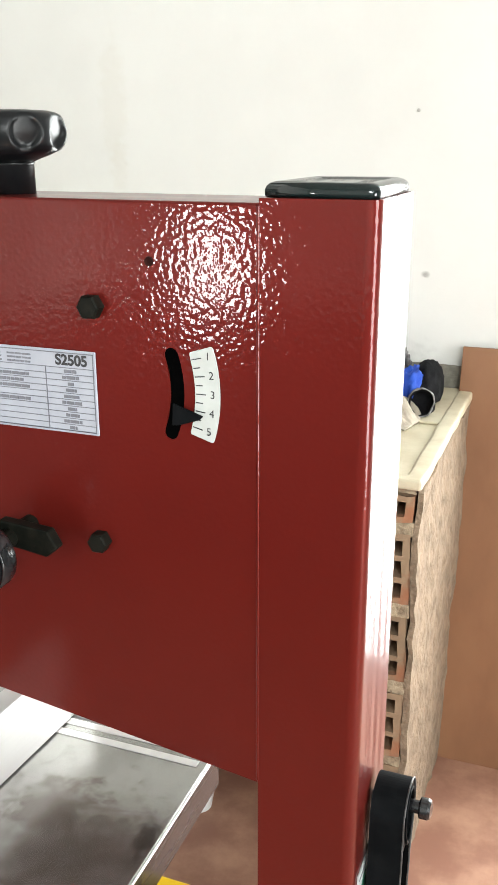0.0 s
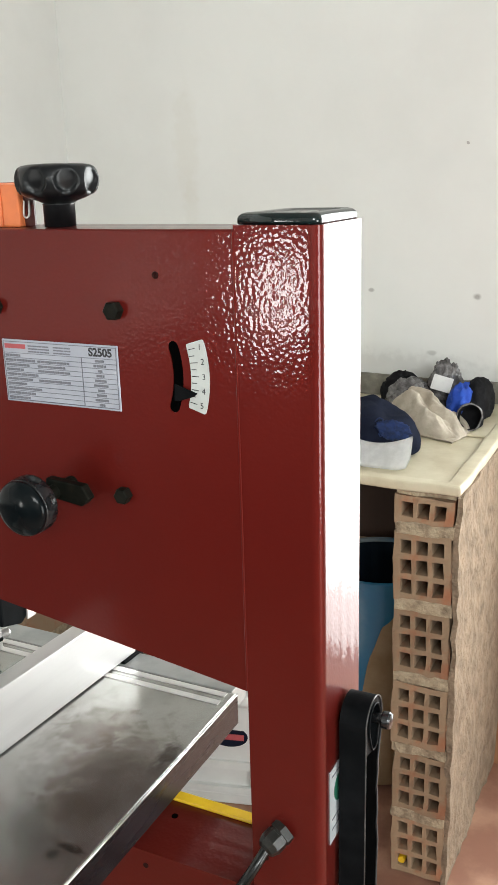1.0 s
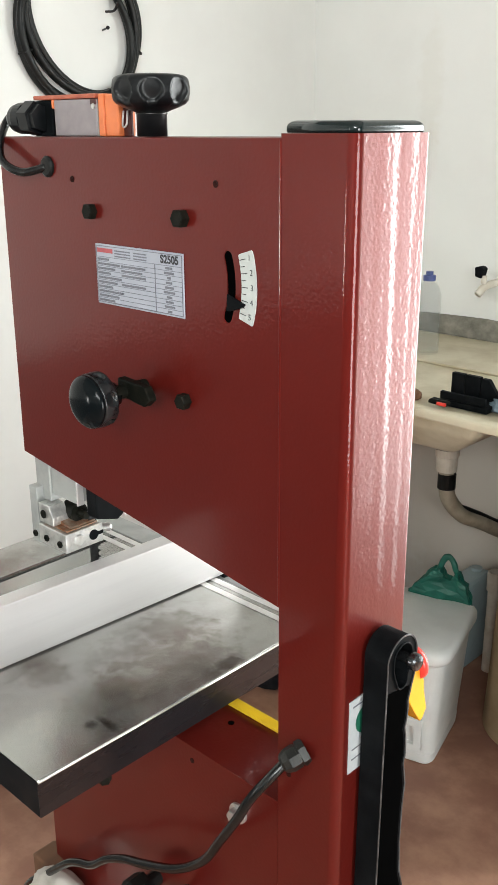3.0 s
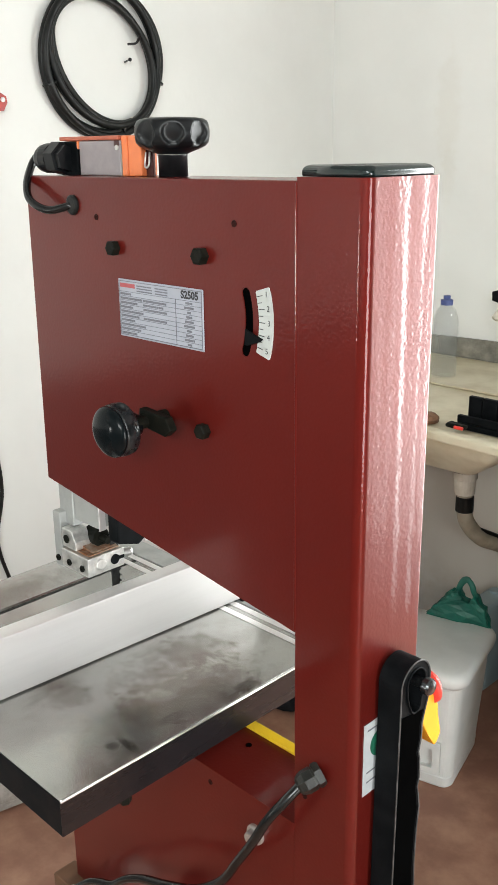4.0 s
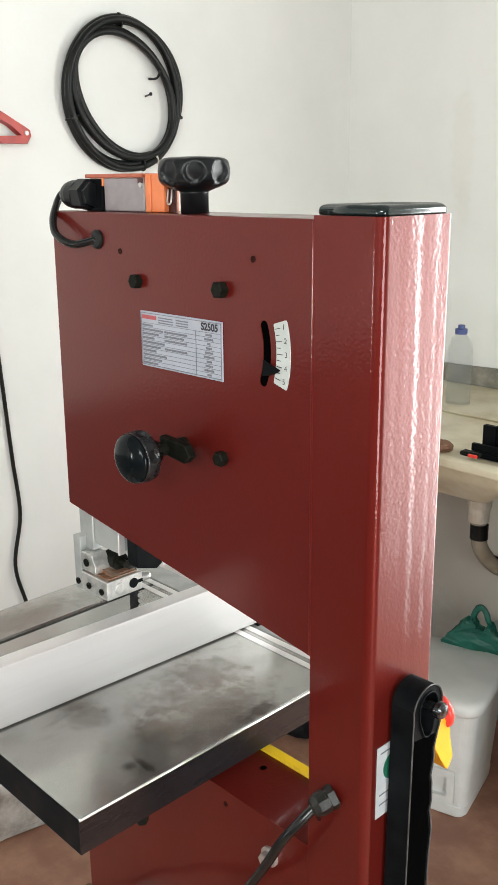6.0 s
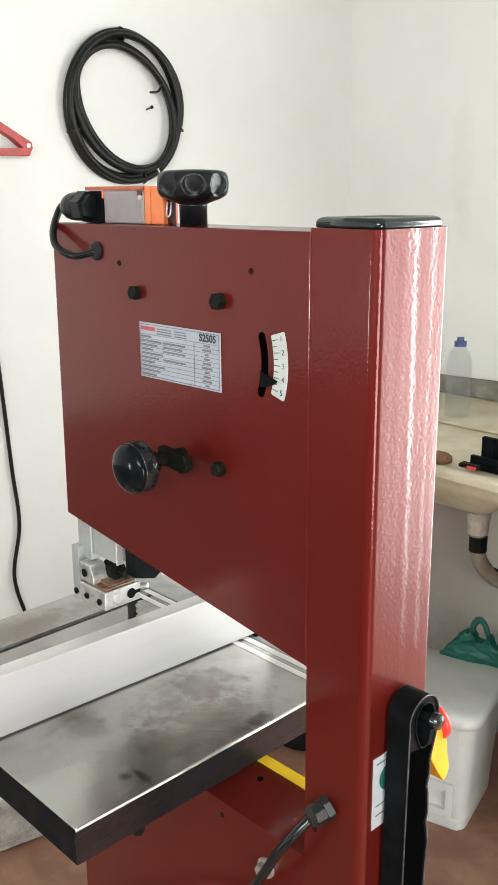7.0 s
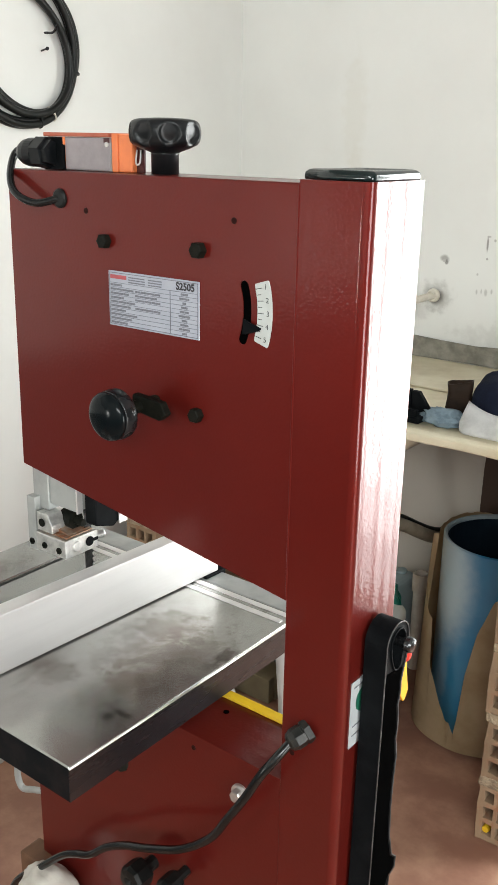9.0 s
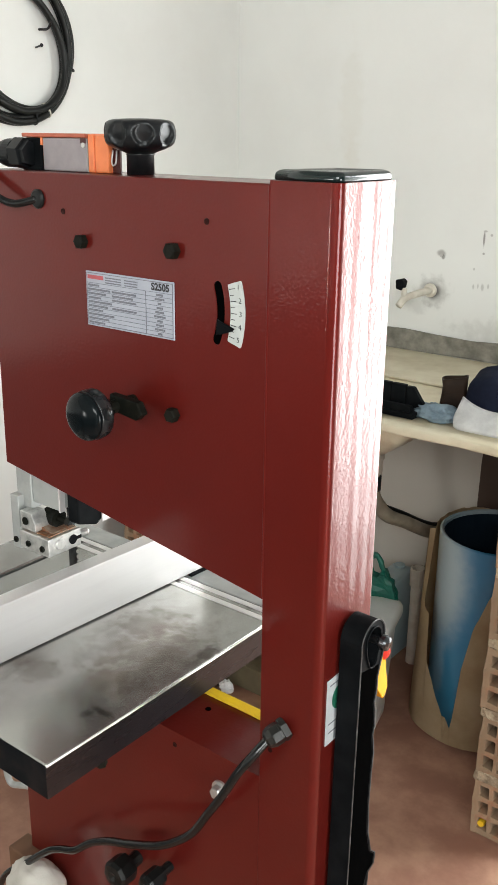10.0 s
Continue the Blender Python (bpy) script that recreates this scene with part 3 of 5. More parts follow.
for fx in (-0.33, 0.03):
    for fy in (0.0, 0.26):
        part("foot", lathe([(0.02, 0), (0.022, 0.006), (0.018, 0.02), (0, 0.02)], (fx, fy, 0), steps=16), RUBBER, saw)

# bolts and small holes on the back sheet
for x, z, r, h in ((-0.2080, 1.3922, 0.0066, 0.007), (-0.0972, 1.3932, 0.0070, 0.008), (-0.0998, 1.2516, 0.0066, 0.008)):
    part("bolt", bolt_head((x, 0.0, z), (0, -1, 0), r, h), BOLT, saw)
# Holes are shallow discs; their inner shade is in the dark colour.
for x, z in ((-0.233, 1.417), (-0.062, 1.419), (-0.106, 0.905)):
    part("rivet_hole", lathe([(0.0027, 0), (0.0026, 0.0005), (0.0022, 0.0007), (0.0012, 0.0002), (0, 0.0002)], (x, 0, z), (0, -1, 0), 14), HOLE, saw)
part("rivet_hole", lathe([(0.0032, 0), (0.0032, 0.0004), (0, 0.0004)], (-0.105, 0.050, 0.9201), steps=14), VOID, saw)
part("rivet_hole", lathe([(0.0026, 0), (0.0026, 0.0004), (0, 0.0004)], (0.012, 0, 0.955), (0, -1, 0), 14), HOLE, saw)
bolt = part("frame_bolt", bolt_head((-0.046, 0, 0.882), (0, -1, 0), 0.0070, 0.010, washer=0.0098), STEEL, saw, "zinc plated bolt with washer")

# rating plate
plate = part("rating_plate", box(-0.2055, -0.0973, -0.0012, -0.0002, 1.3175, 1.3670, 0.0004, 1), PLATE, saw, "silver grey printed rating plate")


def bars(name, rects, mat, parent, y=-0.0016, label=""):
    for x0, x1, z0, z1 in rects:
        part(name, box(x0, x1, y, y + 0.0003, z0, z1), mat, parent, label)


PX0, PX1, PZ0, PZ1 = -0.2042, -0.0986, 1.3190, 1.3656
rows_z = [PZ1 - 0.0092 - i * 0.00374 for i in range(11)]
frame_rects = [(PX0, PX1, PZ1 - 0.0005, PZ1), (PX0, PX1, PZ0, PZ0 + 0.0005), (PX0, PX0 + 0.0005, PZ0, PZ1), (PX1 - 0.0005, PX1, PZ0, PZ1), (-0.1305, -0.1300, PZ0, rows_z[0])]
bars("ruled_line", frame_rects + [(PX0, PX1, z, z + 0.00035) for z in rows_z], INK_GREY, plate)
rects = []
word_rng = random.Random(7)


def words(x, end, z, h):
    """A line of print as short word-long bars."""
    while x < end:
        w = word_rng.uniform(0.0022, 0.0062)
        rects.append((x, min(x + w, end), z, z + h))
        x += w + 0.0005


for i in range(10):
    z = rows_z[i] - 0.0027
    words(PX0 + 0.0015, PX0 + 0.016 + 0.020 * ((i * 37) % 10) / 10, z, 0.0018)
    if i in (1, 2, 3, 5):
        words(-0.172, -0.146 + 0.004 * (i % 2), z, 0.0017)
    w = 0.004 + 0.010 * ((i * 53 + 4) % 10) / 10
    words(-0.114 - w / 2, -0.114 + w / 2, z, 0.0018)
for k in range(3):
    words(-0.180, -0.160, PZ1 - 0.0035 - k * 0.0022, 0.0010)
    words(-0.156, -0.140, PZ1 - 0.0035 - k * 0.0022, 0.0010)
bars("print_line", rects, INK_GREY, plate)
bars("maker_mark", [(PX0 + 0.0015, PX0 + 0.0215, PZ1 - 0.0055, PZ1 - 0.0020)], INK_RED, plate)
text_mesh("model_number", "S2505", 0.0086, (-0.1128, -0.0016, PZ1 - 0.0046), INK, plate, bold=0.00030)

# tension scale and pointer
scale_out = arc(*SC, 0.0918, -16.4, 16.4, 14) + arc(*SC, 0.0914, 17.0, 17.0, 0) + arc(*SC, 0.0908, 17.3, 17.3, 0) + arc(*SC, 0.0782, 17.3, 17.3, 0) + arc(*SC, 0.0775, 17.0, 17.0, 0) + arc(*SC, 0.0772, 16.4, -16.4, 14) + arc(*SC, 0.0775, -17.0, -17.0, 0) + arc(*SC, 0.0782, -17.3, -17.3, 0) + arc(*SC, 0.0908, -17.3, -17.3, 0) + arc(*SC, 0.0914, -17.0, -17.0, 0)
scale_part = part("tension_scale", prism(scale_out, -0.0009, -0.0001, "y", 0.0003), SCALE_LABEL, saw, "white numbered tension scale")
for i in range(9):
    a = 14.2 - i * 3.5
    length = 0.0058 if i % 2 == 0 else 0.0040
    tick = prism([(0.0779, -0.00028), (0.0779 + length, -0.00028), (0.0779 + length, 0.00028), (0.0779, 0.00028)], -0.0012, -0.0009, "y")
    bmesh.ops.transform(tick, verts=tick.verts, matrix=Matrix.Translation((SC[0], 0, SC[1])) @ Matrix.Rotation(-radians(a), 4, "Y"))
    part("tick_mark", tick, INK, scale_part)
for i in range(5):
    a = radians(14.2 - i * 7.0)
    text_mesh("digit", str(i + 1), 0.0062, (SC[0] + 0.0876 * math.cos(a), -0.0011, SC[1] + 0.0876 * math.sin(a)), INK, scale_part)
part("pointer", prism([(-0.0497, 1.3300), (-0.0490, 1.3428), (-0.0452, 1.3408), (-0.0310, 1.3368), (-0.0335, 1.3345), (-0.046, 1.3303)], -0.0034, -0.0016, "y", 0.0004), BLACK, saw, "black plastic tension pointer")

# tracking knob on its lever
lever = prism([(-0.014, -0.0075), (0.020, -0.0085), (0.027, -0.001), (0.020, 0.0085), (-0.014, 0.0075)], -0.004, 0.004, "y", 0.0012)
bmesh.ops.transform(lever, verts=lever.verts, matrix=Matrix.Translation((-0.144, -0.019, 1.256)) @ Matrix.Rotation(radians(6), 4, "Y"))
part("tracking_lever", lever, BOLT, saw, "blackened steel wing lever")
part("tracking_screw", lathe([(0.006, 0), (0.006, 0.05), (0, 0.05)], (-0.150, 0, 1.2545), (0, -1, 0), 16), BOLT, saw)
KNOB_AT = Matrix.Translation((-0.1545, 0, 1.2530)) @ aim((0, -1, -0.03)) @ Matrix.Diagonal((1.04, 1.04, 0.92, 1))


def dimpled(b, count, mid, half_deg, half_tall, depth, turn=0.0):
    """Presses a ring of oval finger dimples into a lathed knob that stands along z on the origin."""
    for v in b.verts:
        deg = math.degrees(math.atan2(v.co.y, v.co.x)) - turn
        step = 360 / count
        off = (deg + step / 2) % step - step / 2
        bowl = 1 - (off / half_deg) ** 2 - ((v.co.z - mid) / half_tall) ** 2
        r = math.hypot(v.co.x, v.co.y)
        if bowl > 0 and r > 1e-4:
            k = 1 - depth * bowl ** 0.32 * (1 - 0.5 * (v.co.z - mid) / half_tall) / r
            v.co.x, v.co.y = v.co.x * k, v.co.y * k
    return b


ring_profile = [(0.0, 0.032), (0.0100, 0.032), (0.0103, 0.037), (0.0130, 0.0395), (0.0175, 0.0420), (0.0200, 0.0445)]
ring_profile += [(0.0213 + 0.0004 * math.sin(math.pi * q / 9), 0.0455 + 0.0013 * q) for q in range(10)] + [(0.0212, 0.0584), (0.0206, 0.0592), (0.0, 0.0592)]
knob = dimpled(lathe(ring_profile, steps=144), 6, 0.0515, 15, 0.0056, 0.0030, 12)
bmesh.ops.transform(knob, verts=knob.verts, matrix=KNOB_AT)
tracker = part("tracking_knob", knob, WORN_KNOB, saw, "black tracking knob with a rubbed dimpled rim", smooth=True)
dome = lathe([(0.0, 0.0593), (0.0205, 0.0593), (0.0211, 0.0600)] + [(0.0211 * math.cos(radians(a)), 0.0600 + 0.0108 * math.sin(radians(a))) for a in range(8, 90, 8)] + [(0, 0.0708)], steps=64)
bmesh.ops.transform(dome, verts=dome.verts, matrix=KNOB_AT)
part("knob_dome", dome, BALL, tracker, "glossy black domed face", smooth=True)

# tension hand knob on the top
KX, KY = -0.1615, 0.028
part("knob_stem", lathe([(0.0120, 1.4506), (0.0120, 1.4668), (0.0128, 1.4678), (0, 1.4678)], (KX, KY, 0), steps=28), BLACK_GLOSS, saw, smooth=True)
prof = [(0.0, 0.0), (0.0125, 0.0), (0.0160, 0.0016), (0.0235, 0.0042), (0.0295, 0.0070)]
prof += [(0.0320 + 0.0020 * math.sin(math.pi * q / 12), 0.0095 + 0.0013 * q) for q in range(13)] + [(0.0305, 0.0272), (0.0275, 0.0287), (0.0225, 0.0296), (0.0100, 0.0302), (0, 0.0302)]
b = dimpled(lathe(prof, steps=192), 8, 0.0172, 16.5, 0.0092, 0.0046, 5)
bmesh.ops.transform(b, verts=b.verts, matrix=Matrix.Translation((KX, KY, 1.468)) @ Matrix.Diagonal((0.93, 0.93, 0.95, 1)))
part("tension_knob", b, BLACK_GLOSS, saw, "glossy black dimpled tension knob", smooth=True)

# safety switch on the top edge
SY = 0.018
switch = part("safety_switch", box(-0.306, -0.2180, SY + 0.003, SY + 0.034, 1.4506, 1.4800, 0.0010), ORANGE, saw, "orange and grey safety limit switch")
part("switch_lid", box(-0.3065, -0.2190, SY - 0.0012, SY + 0.034, 1.4802, 1.4838, 0.0008), ORANGE_DULL, switch, "dull red-orange lid")
part("lid_lip", box(-0.2801, -0.2780, SY - 0.0010, SY + 0.0028, 1.4730, 1.4801, 0.0005), ORANGE, switch)
part("switch_cover", box(-0.2778, -0.2188, SY, SY + 0.0028, 1.4508, 1.4798, 0.0008), PURPLE_GREY, switch, "grey metal cover plate")
part("cover_edge", box(-0.2187, -0.2180, SY + 0.0004, SY + 0.0028, 1.4508, 1.4760, 0.0003), ZINC, switch)
part("switch_notch", box(-0.2262, -0.2188, SY - 0.0004, SY - 0.0001, 1.4755, 1.4797), RED_DARK, switch)
part("switch_flange", box(-0.2179, -0.2105, SY + 0.001, SY + 0.034, 1.4506, 1.4835, 0.0010), ORANGE, switch)
part("switch_head", box(-0.2102, -0.1933, SY + 0.002, SY + 0.017, 1.4506, 1.4826, 0.0012), ORANGE, switch)
part("switch_screw", lathe([(0.0022, 0), (0.0022, 0.001), (0, 0.0012)], (-0.2222, SY, 1.4740), (0, -1, 0), 14), STEEL, switch)
part("key_plate", box(-0.1930, -0.1835, SY + 0.007, SY + 0.0095, 1.4506, 1.4740, 0.0005), RED_DARK, switch, "dark red steel actuator plate")
part("switch_key", tube([(-0.1912, SY + 0.0060, 1.4700), (-0.1912, SY + 0.0045, 1.4600), (-0.1887, SY + 0.0040, 1.4575), (-0.1862, SY + 0.0045, 1.4600), (-0.1862, SY + 0.0060, 1.4700)], 0.0008, 8), STEEL, switch, "bright steel actuator loop")
part("switch_base", box(-0.3068, -0.2803, SY - 0.0005, SY + 0.0028, 1.4508, 1.4795, 0.001), BLACK, switch)
part("base_foot", box(-0.3060, -0.2800, SY - 0.0015, SY + 0.003, 1.4506, 1.4530, 0.0005), BLACK, switch)
GA = (-0.2900, SY - 0.004, 1.4655)
b = lathe([(0.0118, 0), (0.0118, 0.006), (0.0146, 0.0062), (0.0146, 0.0190), (0.0128, 0.0200)], GA, (-1, -0.05, 0), 6, spin=0.3)
lathe([(0.0132, 0.0195), (0.0132, 0.0290), (0.0120, 0.0350), (0.0090, 0.0405), (0.005, 0.0425), (0, 0.0425)], GA, (-1, -0.05, 0), 28, b)
part("cable_gland", b, BLACK_GLOSS, switch, "black plastic cable gland")
part("switch_cable", tube([(-0.3300, SY - 0.006, 1.4655), (-0.340, SY - 0.005, 1.4665), (-0.341, 0.007, 1.458), (-0.327, -0.008, 1.442), (-0.311, -0.015, 1.429), (-0.288, -0.012, 1.4215), (-0.2675, -0.001, 1.4260)], 0.0036), CABLE, saw, "short glossy black cable", smooth=True)
part("grommet", lathe([(0.0088, 0), (0.0088, 0.0018), (0.0070, 0.0032), (0.0045, 0.0036), (0, 0.0036)], (-0.2665, 0, 1.4262), (0, -1, 0), 24), RUBBER, saw)
part("cover_latch", lathe([(0.006, 0), (0.006, 0.008), (0.015, 0.010), (0.017, 0.014), (0.017, 0.023), (0.014, 0.026), (0, 0.027)], (-0.342, 0.034, 1.243), (-1, 0, 0), 20), BLACK, saw)

# power lead with its gland on the column
LEAD_AXIS = (-0.55, -1, -0.50)
b = lathe([(0.0108, 0), (0.0108, 0.006), (0.009, 0.0065)], (0.0285, 0.002, 0.9860), LEAD_AXIS, 6)
lathe([(0.0092, 0.006), (0.0092, 0.008), (0.0100, 0.0082), (0.0100, 0.016), (0.008, 0.021), (0.0055, 0.023), (0, 0.023)], (0.0285, 0.002, 0.9860), LEAD_AXIS, 8, b)
part("lead_gland", b, DUSTY, saw, "dusty black lead gland")
part("power_lead", tube([(0.0205, -0.014, 0.979), (0.014, -0.028, 0.966), (0.004, -0.037, 0.948), (-0.010, -0.040, 0.920), (-0.029, -0.040, 0.888), (-0.053, -0.038, 0.850), (-0.092, -0.036, 0.814), (-0.136, -0.036, 0.790),
                         (-0.171, -0.036, 0.774), (-0.200, -0.036, 0.755), (-0.227, -0.036, 0.730), (-0.252, -0.036, 0.717), (-0.276, -0.036, 0.700), (-0.316, -0.036, 0.660), (-0.364, -0.036, 0.611), (-0.39, -0.036, 0.55)], 0.0043), CABLE, saw, "grey black rubber power lead", smooth=True)

# table
ZT = 0.984
b = box(-0.4065, -0.0975, -0.166, 0.166, ZT - 0.032, ZT, 0.0018, 1)
box(-0.482, -0.4135, -0.166, 0.166, ZT - 0.032, ZT, 0.0018, 1, bm=b)
box(-0.4140, -0.4060, -0.165, 0.165, ZT - 0.031, ZT - 0.014, bm=b)
table = part("table", b, CAST, saw, "worn stained cast iron table")
part("table_skirt", box(-0.0973, -0.0966, -0.1669, 0.165, ZT - 0.033, ZT - 0.0018), IRON_EDGE, table)
# Front skirt carries its shade in the colour; the right one is lighter.
part("table_skirt", box(-0.4821, -0.0974, -0.1669, -0.1662, ZT - 0.033, ZT - 0.0007), SHADED_SIDE, table)
# Bright bead added along the right edge to give its highlight.
part("table_arris", tube([(-0.0972, -0.1662, ZT - 0.0010), (-0.0972, 0.1645, ZT - 0.0010)], 0.0011, 10, smooth_steps=0), GLINT_STEEL, table, "bright steel bead added as the edge glint", smooth=True)
part("front_rail", box(-0.50, -0.105, 0.169, 0.2, ZT - 0.026, ZT - 0.002, 0.001), ZINC, table)
part("rail_scale", box(-0.49, -0.106, 0.1395, 0.147, ZT + 0.0002, ZT + 0.0008), ALU, table)
part("rail_scale", box(-0.49, -0.106, 0.1545, 0.162, ZT + 0.0002, ZT + 0.0008), ALU, table)
part("trunnion", box(-0.30, -0.16, 0.0, 0.075, 0.9205, ZT - 0.033, 0.003), BOLT, table)
part("table_screw", bolt_head((-0.104, -0.10, ZT - 0.0335), (0, 0, -1), 0.006, 0.009), BOLT, table)

# blade and guides
b = box(-0.2945, -0.2938, 0.036, 0.046, 0.93, 1.15)
for i in range(34):
    z = 0.935 + i * 0.0065
    prism([(0.0455, z), (0.0455, z + 0.004), (0.0495, z + 0.0005)], -0.2945, -0.2938, "x", bm=b)
part("saw_blade", b, DARK_STEEL, saw, "steel band saw blade with coarse teeth")
part("guide_post", box(-0.346, -0.322, 0.012, 0.05, 1.098, 1.16, 0.001), ZINC, saw, "grey guide post")
GX = -0.2865
hole_up = arc(-0.3225, 1.0872, 0.0045, 0, 342, 19)
guide = part("guide_block", box(-0.3335, GX, 0.002, 0.048, 1.054, 1.0745, 0.001), STEEL, saw, "bright steel blade guide block")
part("guide_block_top", box(-0.331, GX - 0.003, 0.006, 0.044, 1.0750, 1.0765, 0.0005), RUST, guide, "rust stained steel top")
part("guide_bracket", box(-0.3485, -0.3355, 0.004, 0.03, 1.050, 1.112, 0.001), ZINC, guide)
part("guide_upright", prism([(-0.332, 1.0770), (-0.308, 1.0770), (-0.308, 1.086), (-0.314, 1.0975), (-0.332, 1.0975)], 0.003, 0.022, "y", 0.0008, holes=()), STEEL, guide)
# Dark plate painted as the shaded hole in the upright.
part("upright_hole", prism(hole_up, 0.0012, 0.0022, "y"), BOLT, guide)
for x, y, z in ((-0.342, 0.004, 1.060), (-0.319, 0.002, 1.062), (-0.296, 0.002, 1.062)):
    part("grub_screw", lathe([(0.0036, 0), (0.0036, 0.002), (0.0018, 0.002), (0.0018, 0.0005), (0, 0.0005)], (x, y, z), (0, -1, 0), 6), BOLT, guide)
part("guide_pin", lathe([(0.0062, 0), (0.0062, 0.0010), (0.0052, 0.0018), (0, 0.0018)], (GX, 0.018, 1.0645), (1, 0, 0), 20), STEEL, guide)
# Black disc, and a bar below, paint the shaded guide slot.
part("guide_slot", lathe([(0.0055, 0), (0.0055, 0.0008), (0, 0.0008)], (GX, 0.036, 1.0645), (1, 0, 0), 18), BLACK, guide)
part("rust_saddle", prism([(-0.3165, 1.0768), (-0.292, 1.0768), (-0.292, 1.0776), (-0.305, 1.0790), (-0.3130, 1.0830), (-0.3165, 1.0880)], 0.012, 0.043, "y", 0.0006), RUST, guide, "rust stained sloping saddle")
part("slot_throat", box(GX + 0.0001, GX + 0.0007, 0.0365, 0.0478, 1.0628, 1.0665), BLACK, guide)
part("thrust_bearing", lathe([(0.010, 0), (0.010, 0.018), (0.004, 0.018), (0.004, 0.03), (0, 0.03)], (-0.318, 0.030, 1.0870), (1, 0, 0), 24), BOLT, guide)
part("guide_pin", lathe([(0.0048, 0), (0.0048, 0.010), (0.0036, 0.012), (0, 0.012)], (GX - 0.006, 0.0485, 1.0655), (0.3, 1, 0), 18), STEEL, guide)
part("blade_guard", box(-0.3215, -0.281, 0.014, 0.046, 1.106, 1.150, 0.001), ZINC, saw, "grey metal blade guard")
part("guard_edge", box(-0.2808, -0.2790, 0.014, 0.022, 1.104, 1.150, 0.0004), ALU, saw)
b = prism([(0.024, 1.092), (0.050, 1.084), (0.066, 1.094), (0.066, 1.150), (0.024, 1.150)], -0.2788, -0.262, "x", 0.002)
part("guard_insert", b, BLACK, saw, "black plastic blade guard insert")
part("guard_clip", box(-0.2617, -0.2600, 0.056, 0.068, 1.086, 1.12, 0.0004), ALU, saw)

# stop switch on the front of the column
stop = part("stop_switch", box(0.004, 0.050, D + 0.001, D + 0.012, 0.95, 1.05, 0.003), BLACK, saw, "yellow and red stop switch")
flap = prism([(-0.012, 0.060), (0.004, 0.058), (0.011, 0.044), (0.016, 0.038), (0.0145, 0.029), (0.022, 0.008), (0.017, 0.0), (0.013, -0.002), (0.002, 0.014), (-0.008, 0.030)], 0.020, 0.058, "x", 0.0012)
bmesh.ops.transform(flap, verts=flap.verts, matrix=Matrix.Translation((0, 0.108, 0.967)))
part("stop_flap", flap, YELLOW_PLASTIC, stop, "yellow hinged stop flap")
part("stop_button", lathe([(0.009, -0.02), (0.010, 0.004), (0.016, 0.006), (0.0168, 0.011), (0.013, 0.015), (0, 0.017)], (0.045, 0.112, 1.020), (0.15, 1, 0.1), 28), SIGNAL_RED, stop, "red stop button", smooth=True)

# warning label on the column's side
lab = part("side_label", box(0.0622, 0.0628, 0.012, 0.060, 0.975, 1.041), WHITE_LABEL, saw, "white label with green oval")
b = lathe([(0.012, 0), (0.012, 0.0004), (0, 0.0004)], (0.0629, 0.032, 1.018), (1, 0, 0), 28)
part("oval_mark", b, GREEN_PRINT, lab)
for z in (0.986, 0.995, 1.034):
    part("print_line", box(0.0628, 0.0631, 0.016, 0.034, z, z + 0.0012), INK_GREY, lab)

# white and black fittings low on the back
b = crumple((-0.300, -0.035, 0.624), (0.044, 0.030, 0.042), 21, 0.16)
part("dust_cover", b, BEIGE_PALE, saw, "off-white cloth cover over the low fitting", smooth=True)
part("low_bracket", box(-0.375, -0.335, -0.020, 0.012, 0.560, 0.640, 0.003), WOOD, saw, "brown timber packing piece")
part("wire_loop", tube([(-0.352, 0.034, 0.745), (-0.400, 0.032, 0.742), (-0.428, 0.030, 0.728), (-0.436, 0.030, 0.695), (-0.428, 0.030, 0.676), (-0.405, 0.030, 0.684), (-0.352, 0.030, 0.706)], 0.0042, 10), ZINC, saw, "bent pale grey steel wire loop", smooth=True)
for x, z, r, spin in ((-0.164, 0.732, 0.016, 0.2), (-0.116, 0.748, 0.0115, 0.1)):
    knob = lathe([(r * 0.5, 0), (r * 0.5, 0.014), (r * 0.95, 0.016), (r, 0.02), (r, 0.034), (r * 0.86, 0.038), (r * 0.4, 0.039), (0, 0.036)], (x, 0, z), (0, -1, 0), 8, spin=spin)
    part("clamp_knob", knob, RUBBER, saw, "black clamping knob")

# ---- rip fence on the table ----
fence = thing("rip_fence", "brushed aluminium rip fence lying along the saw table", "fence", (-0.25, 0, ZT))
b = box(-0.020, 0.0, -0.185, 0.195, 0.0015, 0.064, 0.0012)
bmesh.ops.transform(b, verts=b.verts, matrix=Matrix.Translation((-0.2465, 0, ZT)) @ Matrix.Rotation(radians(-3), 4, "Z"))
part("fence_bar", b, ALU, fence)
b = box(-0.023, 0.002, 0.172, 0.206, -0.012, 0.0012, 0.001)
bmesh.ops.transform(b, verts=b.verts, matrix=Matrix.Translation((-0.2465, 0, ZT + 0.0005)) @ Matrix.Rotation(radians(-3), 4, "Z"))
part("fence_foot", b, BLACK, fence)

# ---- push stick on its pin ----
stick = thing("push_stick", "black plastic push stick hanging on the saw column", "push stick", (0.076, 0.045, 0.75))
part("pin", lathe([(0.0042, 0), (0.0042, 0.0305), (0.0064, 0.0310), (0.0068, 0.0318), (0.0068, 0.0362), (0.0058, 0.0380), (0.0020, 0.0388), (0, 0.0389)], (0.0622, 0.0460, 1.0765), (1, 0, 0), 72), DARK_STEEL, saw, "dark steel hanging pin with a flat head", smooth=False)
